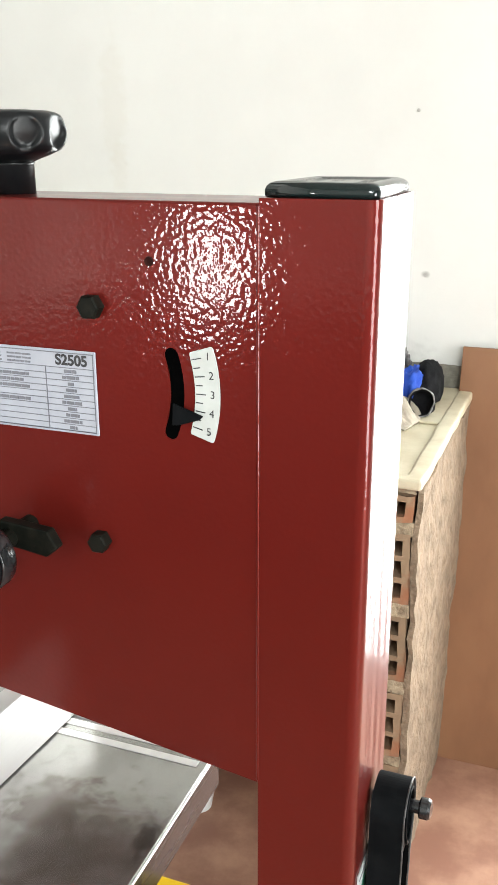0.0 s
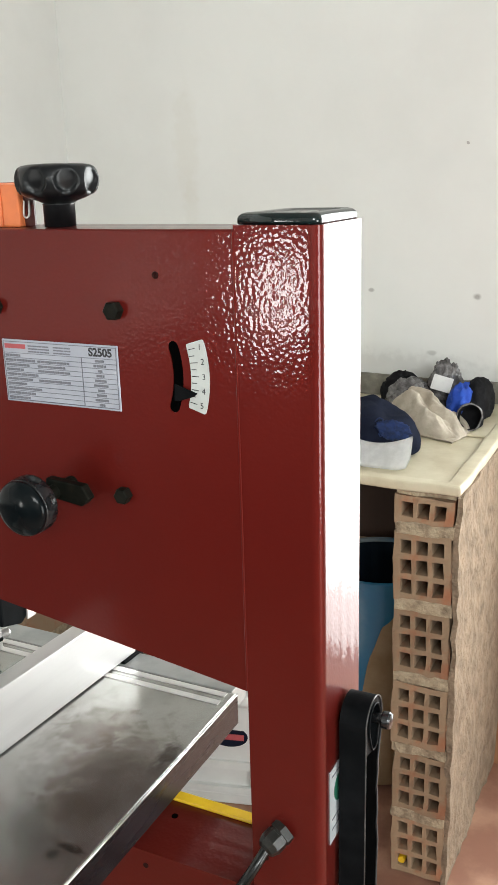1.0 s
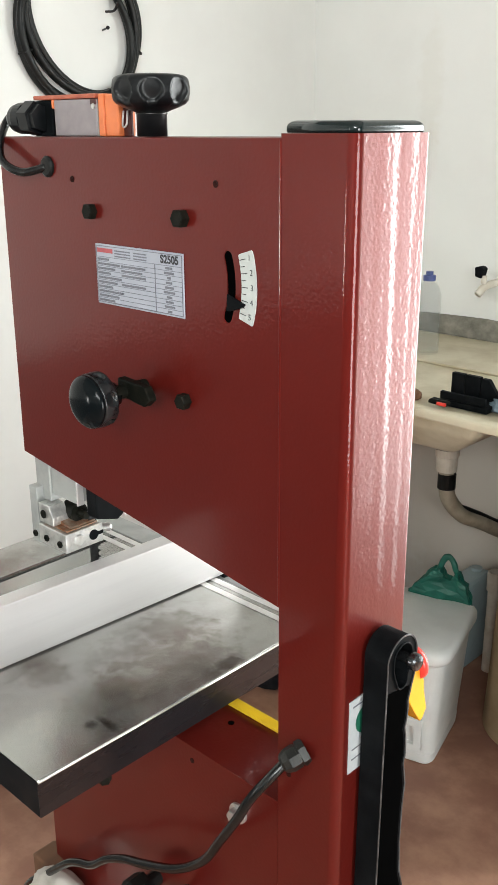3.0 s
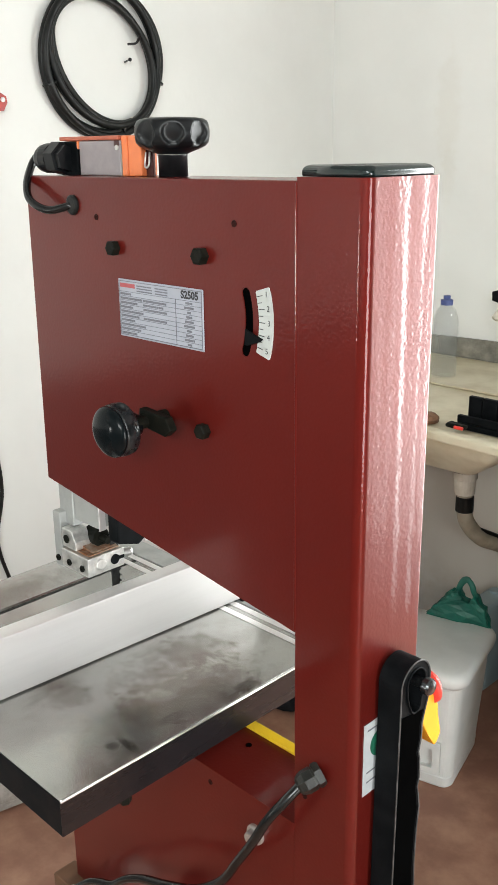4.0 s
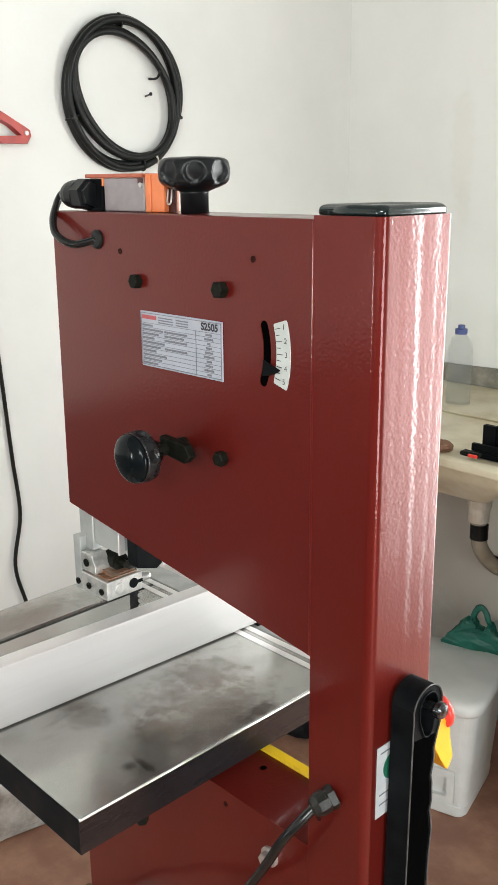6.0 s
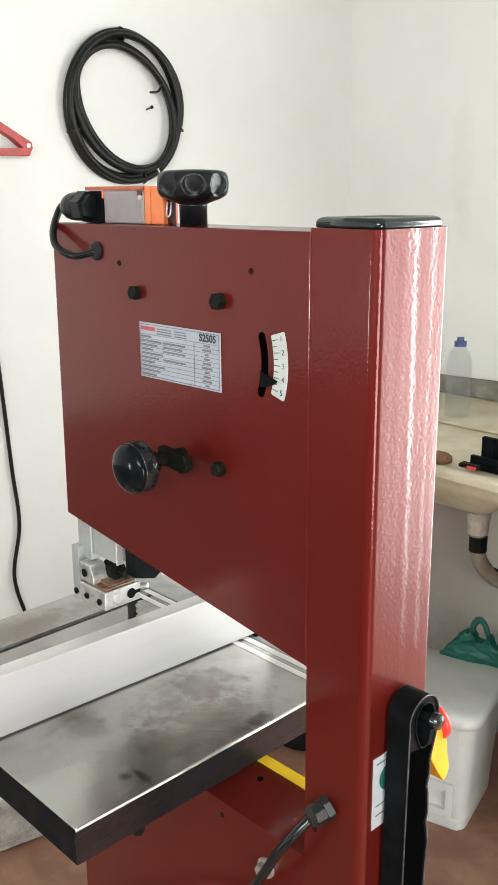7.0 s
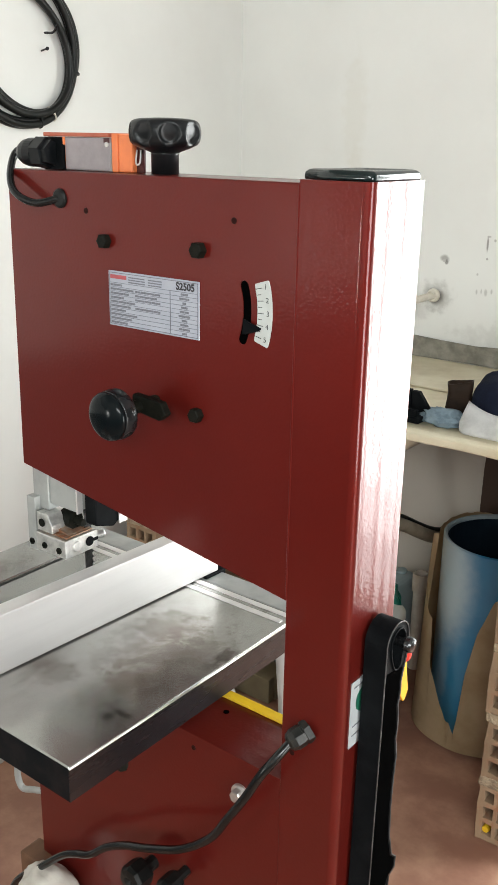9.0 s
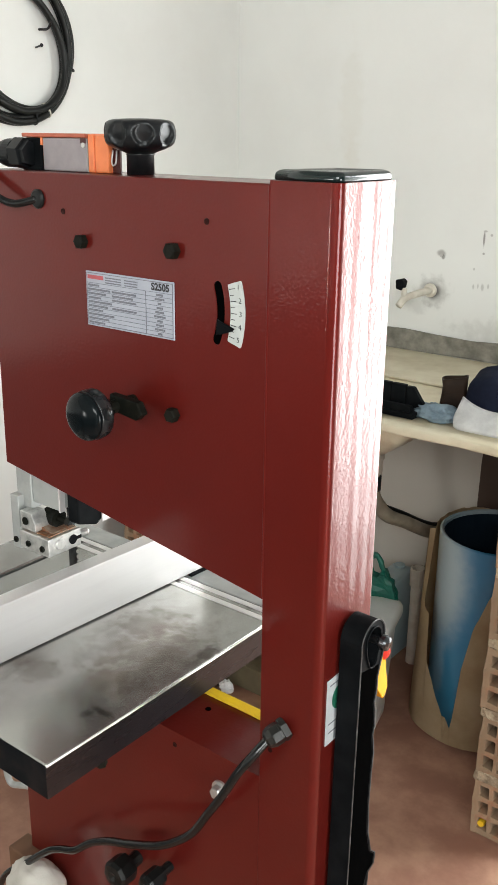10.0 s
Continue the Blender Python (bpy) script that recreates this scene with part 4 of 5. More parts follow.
edge = [(0.030, 0.72), (0.0295, 1.085)] + arc(0.0480, 1.087, 0.0190, 172, 8, 24) + [(0.0675, 1.072), (0.063, 1.058), (0.0595, 1.045)]
z = 1.045
for i in range(2):
    edge += [(0.0600, z - 0.008), (0.0592 + 0.001 * i, z - 0.016), (0.0572 + 0.001 * i, z - 0.024), (0.0592 + 0.001 * i, z - 0.032)]
    z -= 0.034
edge += [(0.0625, 0.966), (0.0605, 0.945), (0.0600, 0.91), (0.0625, 0.878), (0.066, 0.866), (0.070, 0.852), (0.079, 0.843), (0.078, 0.831), (0.068, 0.828), (0.063, 0.72)]
edge = [(y - 0.0045 - 0.012 * (1.09 - z), z - 0.011) for y, z in edge]
keyhole = arc(0.0485, 1.077, 0.0118, 180, 0, 14) + [(0.0595, 1.068), (0.0560, 1.060)] + arc(0.0490, 1.0560, 0.0065, -10, -170, 8) + [(0.0400, 1.060), (0.0372, 1.068)]
keyhole = [(y - 0.0045, z) for y, z in keyhole]
body = part("body", prism(edge, 0.0865, 0.0655, "x", holes=[keyhole[::-1]], hole_depth=-0.016), BLACK, stick)
# Rim line is paler than the black body.
part("rim", tube([(0.0871, y, z) for y, z in edge[:2] + edge[2:27:2] + edge[27:]], 0.0006, 6, closed=True, smooth_steps=0), PALE_EDGE, stick, "pale grey line along the edge")
# Black sheet laid on the flat face paints a shaded recess.
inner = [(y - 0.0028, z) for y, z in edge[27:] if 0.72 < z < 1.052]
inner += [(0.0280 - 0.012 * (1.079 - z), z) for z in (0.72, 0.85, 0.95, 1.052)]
part("recess", prism(inner, 0.0862, 0.0868, "x"), VOID, stick, "thin black plate standing in for the recess shade")
part("eyelet", tube([(0.0872, y, z) for y, z in keyhole], 0.0008, 8, closed=True, smooth_steps=0), BLACK, stick, "raised rim of the hanging hole", smooth=True)

# ---- bench against the wall ----
bench = thing("bench_top", "cream cast marble sink bench top on brick piers", "bench", (-0.76, 1.4, 0.88))
slab = part("slab", box(LEFT + 0.003, -0.088, 1.072, BACK - 0.013, 0.892, 0.902, 0.003), STONE, bench)
b = box(LEFT + 0.004, -0.088, 1.064, 1.096, 0.8912, 0.911, 0.005, 4)
bmesh.ops.subdivide_edges(b, edges=[e for e in b.edges if e.calc_length() > 0.5], cuts=40, use_grid_fill=True)
part("rim", noisy(b, 0.002, 14), STONE, bench, smooth=True)
part("back_step", box(LEFT + 0.005, -0.113, 1.43, BACK - 0.014, 0.9023, 0.9085, 0.003, 3), STONE, bench)
b = bmesh.new()
bowl = [[b.verts.new((-0.74 + sx * w, 1.36 + sy * d, zz)) for sx, sy in ((-1, -1), (1, -1), (1, 1), (-1, 1))] for w, d, zz in ((0.27, 0.23, 0.8917), (0.24, 0.20, 0.835), (0.15, 0.12, 0.765), (0.10, 0.08, 0.748))]
for lo, hi in zip(bowl, bowl[1:]):
    for k in range(4):
        b.faces.new((lo[k], lo[(k + 1) % 4], hi[(k + 1) % 4], hi[k]))
b.faces.new(bowl[0])
b.faces.new(bowl[-1])
bmesh.ops.bevel(b, geom=b.edges[:], offset=0.012, segments=3, profile=0.5, affect="EDGES")
part("basin", b, STONE, bench, smooth=True)
b = box(-0.120, -0.086, 1.0645, BACK - 0.014, 0.8902, 0.9115, 0.006, 4)
bmesh.ops.subdivide_edges(b, edges=[e for e in b.edges if e.calc_length() > 0.4], cuts=24, use_grid_fill=True)
part("rim", noisy(b, 0.003, 16, 2), STONE, bench, smooth=True)


def hollow_brick_mesh(rows=3):
    """A clay brick with nine square cells through its end face, 115 x 240 x 140 mm."""
    w, h, d, deep = 0.115, 0.142, 0.24, 0.232
    xs = [0, 0.014, 0.037, 0.046, 0.069, 0.078, 0.101, w]
    zs = [0, 0.014, 0.043, 0.056, 0.086, 0.099, 0.128, h]
    if rows == 1:
        zs, h = zs[:4], zs[3]
    b = bmesh.new()

    def quad(*c):
        b.faces.new([b.verts.new(p) for p in c])
    for i in range(7):
        for j in range(len(zs) - 1):
            x0, x1, z0, z1 = xs[i], xs[i + 1], zs[j], zs[j + 1]
            if i % 2 and j % 2:
                quad((x0, 0, z0), (x0, deep, z0), (x0, deep, z1), (x0, 0, z1))
                quad((x1, 0, z0), (x1, 0, z1), (x1, deep, z1), (x1, deep, z0))
                quad((x0, 0, z0), (x1, 0, z0), (x1, deep, z0), (x0, deep, z0))
                quad((x0, 0, z1), (x0, deep, z1), (x1, deep, z1), (x1, 0, z1))
                quad((x0, deep, z0), (x1, deep, z0), (x1, deep, z1), (x0, deep, z1))
            else:
                quad((x0, 0, z0), (x1, 0, z0), (x1, 0, z1), (x0, 0, z1))
    quad((0, 0, 0), (0, d, 0), (0, d, h), (0, 0, h))
    quad((w, 0, 0), (w, 0, h), (w, d, h), (w, d, 0))
    quad((0, 0, 0), (w, 0, 0), (w, d, 0), (0, d, 0))
    quad((0, 0, h), (0, d, h), (w, d, h), (w, 0, h))
    quad((0, d, 0), (w, d, 0), (w, d, h), (0, d, h))
    bmesh.ops.remove_doubles(b, verts=b.verts, dist=0.0001)
    noisy(noisy(b, 0.0028, 34), 0.0018, 130)
    me = bpy.data.meshes.new("brick")
    b.to_mesh(me)
    b.free()
    me.materials.append(BRICK)
    return me


BRICK_MESH, CUT_BRICK_MESH = hollow_brick_mesh(), hollow_brick_mesh(1)


def brick_pier(x0, y0, render_side):
    pier = thing("brick_pier", "pier of hollow clay bricks with pale mortar joints", "pier", (x0 + 0.06, y0 + 0.3, 0), group="bench piers")
    z, rng = 0.006, random.Random(int(100 * (x0 + 5)))
    for course in range(6):
        for k in range(2):
            ob = new("brick", BRICK_MESH if course < 5 else CUT_BRICK_MESH)
            ob.location = (x0 + rng.uniform(-0.004, 0.003), y0 + k * 0.255 + rng.uniform(-0.004, 0.005), z)
            ob.rotation_euler = (0, radians(rng.uniform(-1.2, 1.2)), radians(rng.uniform(-1.0, 1.0)))
            adopt(ob, pier)
        z += 0.1635
    b = bmesh.new()
    for course in range(6):
        zz = 0.148 + course * 0.1635
        if zz < 0.85:
            box(x0 - 0.001, x0 + 0.116, y0 - 0.001, BACK - 0.016, zz - 0.003, zz + 0.0245, 0.003, bm=b)
    box(x0 + 0.004, x0 + 0.111, y0 + 0.512, BACK - 0.016, 0, 0.890, bm=b)
    box(x0 + 0.001, x0 + 0.114, y0 + 0.004, y0 + 0.5, 0.880, 0.8912, bm=b)
    bmesh.ops.subdivide_edges(b, edges=[e for e in b.edges if e.calc_length() > 0.05], cuts=5, use_grid_fill=True)
    part("mortar", noisy(noisy(b, 0.0025, 26), 0.003, 85), MORTAR, pier)
    if render_side:
        b = box(x0 + 0.1150, x0 + 0.126, y0 + 0.001, BACK - 0.014, 0, 0.8895)
        bmesh.ops.subdivide_edges(b, edges=b.edges[:], cuts=26, use_grid_fill=True)
        part("render_coat", noisy(noisy(b, 0.006, 9), 0.006, 42), RENDER, pier, "rough sandy render coat")
    return pier


brick_pier(-0.2135, 1.07, True)
brick_pier(-1.29, 1.07, False)
solid("yellow_wall_plug", lathe([(0.0075, 0), (0.0085, 0.004), (0.0085, 0.02), (0.006, 0.024), (0, 0.024)], (-0.190, 1.078, 0.0295), (0, 1, 0), 14), YELLOW, "yellow plastic plug lying in a brick cell", "plug")

# drain under the bench
drain = thing("sink_drain", "off-white plastic drain pipe under the bench basin", "drain pipe", (-0.70, 1.4, 0.53))
part("flange", lathe([(0.034, 0.712), (0.034, 0.7475), (0, 0.7475)], (-0.704, 1.40, 0), steps=24), BROWN, drain)
# Pipe is browner and darker than its collar.
part("pipe", tube([(-0.704, 1.40, 0.715), (-0.700, 1.40, 0.62), (-0.692, 1.405, 0.575), (-0.672, 1.44, 0.528), (-0.652, 1.50, 0.496), (-0.618, 1.60, 0.44), (-0.59, 1.735, 0.40)], 0.020, 16), PVC_DARK, drain, "brown-grey drain pipe", smooth=True)
part("thin_hose", tube([(-0.672, 1.425, 0.556), (-0.652, 1.485, 0.524), (-0.618, 1.585, 0.468), (-0.59, 1.715, 0.428), (-0.57, 1.735, 0.40)], 0.0065, 10), RUBBER, drain, "thin dark hose lying along the pipe", smooth=True)
part("collar", lathe([(0.0205, 0.650), (0.026, 0.652), (0.027, 0.690), (0.030, 0.692), (0.030, 0.711), (0.021, 0.712)], (-0.702, 1.40, 0), steps=24), PVC, drain)
part("tape", lathe([(0.0225, 0.606), (0.0225, 0.644), (0.020, 0.645)], (-0.699, 1.40, 0), steps=24), RUBBER, drain, "black tape wrap")

# storage box with a lid
BOX_AT = Matrix.Translation((-0.684, 1.224, 0)) @ Matrix.Rotation(radians(15), 4, "Z") @ Matrix.Diagonal((0.92, 1.09, 1.075, 1))


def boxed(b):
    bmesh.ops.transform(b, verts=b.verts, matrix=BOX_AT)
    return b


def rounded_loft(sections, steps=7):
    """Rounded rectangles (half width, half depth, corner radius, height) joined from first to last, both ends closed."""
    b = bmesh.new()
    rings = []
    for w, d, r, z in sections:
        pts = []
        for cx, cy, a0 in ((w - r, d - r, 0), (r - w, d - r, 90), (r - w, r - d, 180), (w - r, r - d, 270)):
            pts += arc(cx, cy, r, a0, a0 + 90, steps)
        rings.append([b.verts.new((x, y, z)) for x, y in pts])
    n = len(rings[0])
    for lo, hi in zip(rings, rings[1:]):
        for k in range(n):
            b.faces.new((lo[k], lo[(k + 1) % n], hi[(k + 1) % n], hi[k]))
    b.faces.new(rings[0])
    b.faces.new(rings[-1])
    return b


crate = thing("storage_box", "pale grey plastic storage box with a closed lid", "storage box", (-0.694, 1.21, 0))
part("body", boxed(rounded_loft([(0.126, 0.098, 0.022, 0.001), (0.131, 0.103, 0.026, 0.006), (0.1330, 0.105, 0.026, 0.030), (0.1318, 0.1038, 0.026, 0.032), (0.148, 0.120, 0.034, 0.262), (0.152, 0.124, 0.034, 0.266), (0.152, 0.124, 0.034, 0.272)])), BIN, crate, smooth=False)
part("lid", boxed(rounded_loft([(0.153, 0.125, 0.036, 0.2725), (0.160, 0.132, 0.042, 0.274), (0.163, 0.135, 0.045, 0.282), (0.163, 0.135, 0.045, 0.294), (0.159, 0.131, 0.045, 0.302), (0.150, 0.122, 0.042, 0.307), (0.10, 0.08, 0.04, 0.311), (0.03, 0.02, 0.02, 0.3125)])), BIN, crate, smooth=True)
panel = [(-0.11, 0.045), (0.105, 0.045), (0.105, 0.125), (-0.11, 0.125)]
recess = [(-0.095, 0.058), (0.085, 0.058), (0.085, 0.105), (-0.095, 0.105)]
part("grip_panel", boxed(prism(panel, -0.1170, -0.1040, "y", holes=[recess], hole_depth=0.011)), BIN, crate)
b = lathe([(0.05, 0), (0.05, 0.001), (0, 0.001)], (0, 0, 0), (0, -1, 0), 32)
bmesh.ops.transform(b, verts=b.verts, matrix=Matrix.Translation((0.03, -0.1162, 0.19)) @ Matrix.Rotation(radians(-4), 4, "X") @ Matrix.Diagonal((1.0, 1, 0.5, 1)))
oval = part("oval_label", boxed(b), NAVY, crate, "oval dark blue and red label")
part("label_bar", boxed(box(-0.01, 0.07, -0.1195, -0.1178, 0.183, 0.197)), INK_RED, oval)

bag = thing("plastic_bag", "green plastic carrier bag heaped on the storage box", "bag", (-0.72, 1.33, 0.33))
shape = [(0, 0), (-0.012, 0.024), (-0.030, 0.036), (-0.040, 0.036), (-0.047, 0.027), (-0.062, 0.030), (-0.072, 0.041), (-0.086, 0.036), (-0.104, 0.026), (-0.122, 0.014), (-0.140, 0)]
b = prism([(0.142 + x * 1.32, 0.300 + z * 2.15) for x, z in shape], 0.100, 0.126, "y", 0.003)
bmesh.ops.triangulate(b, faces=b.faces[:])
bmesh.ops.subdivide_edges(b, edges=[e for e in b.edges if e.calc_length() > 0.012], cuts=3, use_grid_fill=True)
noisy(noisy(b, 0.007, 40, 3), 0.004, 110)
for v in b.verts:
    v.co.z = max(v.co.z, 0.3035)
part("body", boxed(b), GREEN, bag)
b = tube([(0.046, 0.113, 0.355), (0.050, 0.113, 0.388), (0.062, 0.113, 0.412), (0.078, 0.113, 0.410), (0.095, 0.113, 0.378), (0.108, 0.113, 0.345)], 0.0085, 8)
for v in b.verts:
    v.co.y = 0.113 + (v.co.y - 0.113) * 0.5
part("handle", boxed(noisy(b, 0.003, 60)), GREEN, bag, smooth=True)

flat = thing("flattened_carton", "olive brown flattened carton on the floor", "carton", (-0.95, 1.34, 0))
part("panel", noisy(box(-1.06, -0.87, 1.22, 1.50, 0.001, 0.030, 0.003), 0.004, 20), CARD_DULL, flat)
part("flap", noisy(box(-1.05, -0.875, 1.19, 1.218, 0.001, 0.075, 0.002), 0.004, 20), CARD_DULL, flat)
solid("black_sack", crumple((-1.09, 1.16, 0.05), (0.085, 0.07, 0.065), 14, 0.4, squash_floor=0.001), BLACK_CLOTH, "crumpled black sack on the floor under the bench", "sack", smooth=True)
solid("dark_bucket_lid", lathe([(0.075, 0.031), (0.075, 0.052), (0.068, 0.056), (0, 0.056)], (-0.955, 1.41, 0), steps=28), RUBBER, "dark plastic lid lying on the carton", "lid")
solid("paper_scrap", crumple((-0.985, 1.150, 0.016), (0.022, 0.014, 0.020), 15, 0.5, subdiv=3, squash_floor=0.001), PAPER, "crumpled white paper scrap on the floor", "paper")

jug = thing("plastic_jug", "pale blue plastic container standing by the wall", "container", (-0.735, 1.62, 0))
part("body", box(-0.775, -0.703, 1.56, 1.69, 0.0, 0.27, 0.016, 3), PALE_BLUE, jug)
part("cap", lathe([(0.016, 0.2705), (0.016, 0.278), (0, 0.279)], (-0.74, 1.66, 0), steps=20), PALE_BLUE, jug)
offcut = thing("pipe_offcut", "off-white plastic pipe offcut standing by the wall", "pipe", (-0.657, 1.62, 0))
part("pipe", lathe([(0.019, 0.0), (0.019, 0.25), (0.0235, 0.252), (0.024, 0.30), (0.0225, 0.307), (0.018, 0.307), (0.018, 0.02), (0, 0.02)], (-0.657, 1.62, 0), steps=20), PVC, offcut, smooth=False)

b = prism([(-0.222, 0.001), (-0.222, 0.868), (-0.500, 0.868), (-0.520, 0.76), (-0.529, 0.64), (-0.530, 0.52), (-0.524, 0.36), (-0.508, 0.16), (-0.488, 0.001)], 1.690, 1.706, "y", 0.002)
solid("curved_board", b, DARK_BOARD, "dark brown board with a curved edge standing under the bench", "board")

# blue drum wrapped in torn cardboard
drum = thing("blue_drum", "blue plastic drum in a torn brown cardboard sleeve", "drum", (-0.37, 1.5, 0))
DX, DY = -0.375, 1.485
# Added dark shell stands in for the shade inside the drum.
part("drum_lining", lathe([(0.1375, 0.021), (0.1375, 0.538), (0.136, 0.538), (0.136, 0.025), (0, 0.025)], (DX, DY, 0), steps=48), DEEP_BLUE, drum, "dark lining added for the inner shade")
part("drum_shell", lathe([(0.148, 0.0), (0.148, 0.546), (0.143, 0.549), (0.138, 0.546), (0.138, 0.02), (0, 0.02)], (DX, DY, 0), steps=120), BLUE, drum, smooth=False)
b = bmesh.new()
STEPS, cols = 240, []
TEAR_A = (0, 150, 206, 214, 224, 236, 240, 252, 267, 269, 271, 278, 289, 306, 335, 360)
TEAR_H = (0.50, 0.54, 0.53, 0.43, 0.36, 0.33, 0.21, 0.14, 0.05, 0.10, 0.22, 0.34, 0.43, 0.48, 0.50, 0.50)
for i in range(STEPS + 1):
    a = 2 * math.pi * i / STEPS
    deg = (math.degrees(a) + 360) % 360
    h = float(np.interp(deg, TEAR_A, TEAR_H)) + 0.010 * noise.noise(Vector((deg * 0.12, 0, 2)))
    h = max(h, 0.012)
    spread = 0.036 * (0.5 - 0.5 * math.cos(a))
    r = 0.1530 + (0.004 if 60 < deg < 330 else 0.001) * (1 + noise.noise(Vector((math.cos(a) * 2, math.sin(a) * 2, 5))))
    lift = 0.014 if 262 > deg > 205 else 0.004 if 262 <= deg < 300 else 0.0
    cols.append([b.verts.new((DX + (r + spread * (1 - h * q / 0.55) + lift * q) * math.cos(a), DY + (r + spread * (1 - h * q / 0.55) + lift * q) * math.sin(a), 0.012 + h * q)) for q in (0, 0.35, 0.7, 1)])
for a, c in zip(cols, cols[1:]):
    for k in range(3):
        b.faces.new((a[k], c[k], c[k + 1], a[k + 1]))
bmesh.ops.solidify(b, geom=b.faces[:], thickness=0.004)
part("cardboard_sleeve", b, CARD, drum, "torn brown cardboard sleeve")

# leaning board
board = prism([(1.545, 0.0), (1.560, 0.0), (1.725, 1.012), (1.710, 1.014)], -0.118, 0.40, "x", 0.001)
solid("hardboard_sheet", board, PLY, "brown hardboard sheet leaning against the wall", "board")

# ---- things on the bench ----
BT = 0.903
cap = thing("baseball_cap", "navy cotton baseball cap with a white peak", "cap", (-0.285, 1.28, BT))
b = lathe([(0.082, 0), (0.086, 0.012), (0.087, 0.026), (0.086, 0.042), (0.083, 0.058), (0.078, 0.073), (0.070, 0.088), (0.058, 0.100), (0.042, 0.109), (0.022, 0.114), (0, 0.1155)], (-0.312, 1.268, BT + 0.003), steps=72)
for v in b.verts:
    lat = (v.co.x + 0.312) / 0.087
    fore = (v.co.y - 1.268) / 0.087
    v.co.z = BT + 0.003 + (v.co.z - BT - 0.003) * (0.86 - 0.24 * lat + 0.08 * fore - 0.16 * max(0.0, 1 - ((lat - 0.25) / 0.35) ** 2 - (fore / 0.6) ** 2))
    v.co += Vector(noise.noise_vector(v.co * 16)) * 0.010 + Vector(noise.noise_vector(v.co * 42)) * 0.003
    v.co.z = max(v.co.z, BT + 0.002)
part("crown", b, NAVY, cap, smooth=True)
b = bmesh.new()
peak_rows = []
for i in range(33):
    u = -1 + i / 16
    corner = max(0.0, abs(u) - 0.72) / 0.28
    row = []
    for q in (0, 0.12, 0.3, 0.5, 0.75, 1):
        half = 0.077 + 0.006 * (1 - q) - 0.016 * corner * max(0.0, 0.25 - q) * 2
        top = 1.183 - 0.012 * (1 - u * u)
        row.append(b.verts.new((-0.292 + half * u, 1.128 + 0.012 * corner * (1 - q) + (top - 1.128) * q, BT + 0.005 + (0.058 - 0.018 * (1 - u * u)) * q ** 0.9 + 0.007 * corner ** 2 * max(0.0, 0.3 - q))))
    peak_rows.append(row)
for a, c in zip(peak_rows, peak_rows[1:]):
    for k in range(5):
        b.faces.new((a[k], c[k], c[k + 1], a[k + 1]))
bmesh.ops.solidify(b, geom=b.faces[:], thickness=0.004)
part("peak", b, WHITE_CLOTH, cap, "stiff white peak", smooth=True)
b = crumple((-0.262, 1.1930, BT + 0.068), (0.034, 0.0060, 0.018), 11, 0.7, subdiv=4)
part("badge", b, EMBROIDERY, cap, "blue embroidered badge", smooth=True)
for k, path in enumerate((((-0.300, 0.082), (-0.292, 0.090), (-0.283, 0.086), (-0.290, 0.074), (-0.288, 0.064)), ((-0.290, 0.060), (-0.284, 0.054), (-0.280, 0.062), (-0.284, 0.069)))):
    part("stitching", tube([(x, 1.1835 + 0.35 * (z - 0.05), BT + z) for x, z in path], 0.0009, 6), EMBROIDERY, cap, "blue stitched line", smooth=True)


def heap(name, at, size, seed, mat, label, category, fold=0.45):
    return solid(name, crumple((at[0], at[1], BT + size[2] * 0.6), size, seed, fold, squash_floor=BT + 0.001), mat, label, category, smooth=True)


b = bmesh.new()
bmesh.ops.create_grid(b, x_segments=110, y_segments=80, size=1)
for v in b.verts:
    u, w = v.co.x, v.co.y
    edge_fall = max(0.0, 1 - (abs(u) ** 2.6 + abs(w) ** 2.6))
    rise = 0.100 * edge_fall ** 0.7 * (0.60 - 0.42 * u) + 0.012 * edge_fall * math.sin(9 * w + 3 * u) + 0.016 * edge_fall * noise.noise(Vector((u * 2.2, w * 3.4, 4)))
    rise += edge_fall ** 0.5 * (0.010 * (0.5 - abs(noise.noise(Vector((u * 3.1 + w, w * 4.5, 8))))) + 0.007 * (0.5 - abs(noise.noise(Vector((u * 6, w * 8 - u * 2, 2))))))
    x, y = 0.105 * u + 0.012 * noise.noise(Vector((u * 2, w * 2, 1))), 0.062 * w + 0.012 * noise.noise(Vector((u * 2, w * 2, 9)))
    v.co = Vector((-0.262 + x * 0.93 + y * 0.25, 1.470 + y - 0.45 * x, BT + 0.004 + max(0.0, rise)))
bmesh.ops.solidify(b, geom=b.faces[:], thickness=0.003)
solid("work_cloth", b, BEIGE, "crumpled beige cotton cloth on the bench", "cloth", smooth=True)
heap("black_bag", (-0.375, 1.63), (0.052, 0.046, 0.056), 2, BLACK_CLOTH, "crumpled black fabric bag on the bench", "bag", 0.28)
heap("plastic_wrap", (-0.335, 1.56), (0.052, 0.044, 0.058), 12, GREY_FILM, "smoky plastic wrapping on the bench", "wrapping", 0.34)
packet = thing("plastic_packet", "smoky plastic packet with a white tag", "packet", (-0.24, 1.61, BT))
part("film", crumple((-0.262, 1.615, BT + 0.052), (0.042, 0.036, 0.074), 4, 0.34, subdiv=5, squash_floor=BT + 0.001), GREY_FILM, packet, smooth=True)
b = box(-0.024, 0.024, -0.001, 0.001, -0.018, 0.018, 0.0005)
bmesh.ops.transform(b, verts=b.verts, matrix=Matrix.Translation((-0.258, 1.566, BT + 0.085)) @ Matrix.Rotation(radians(12), 4, "Y") @ Matrix.Rotation(radians(-20), 4, "X"))
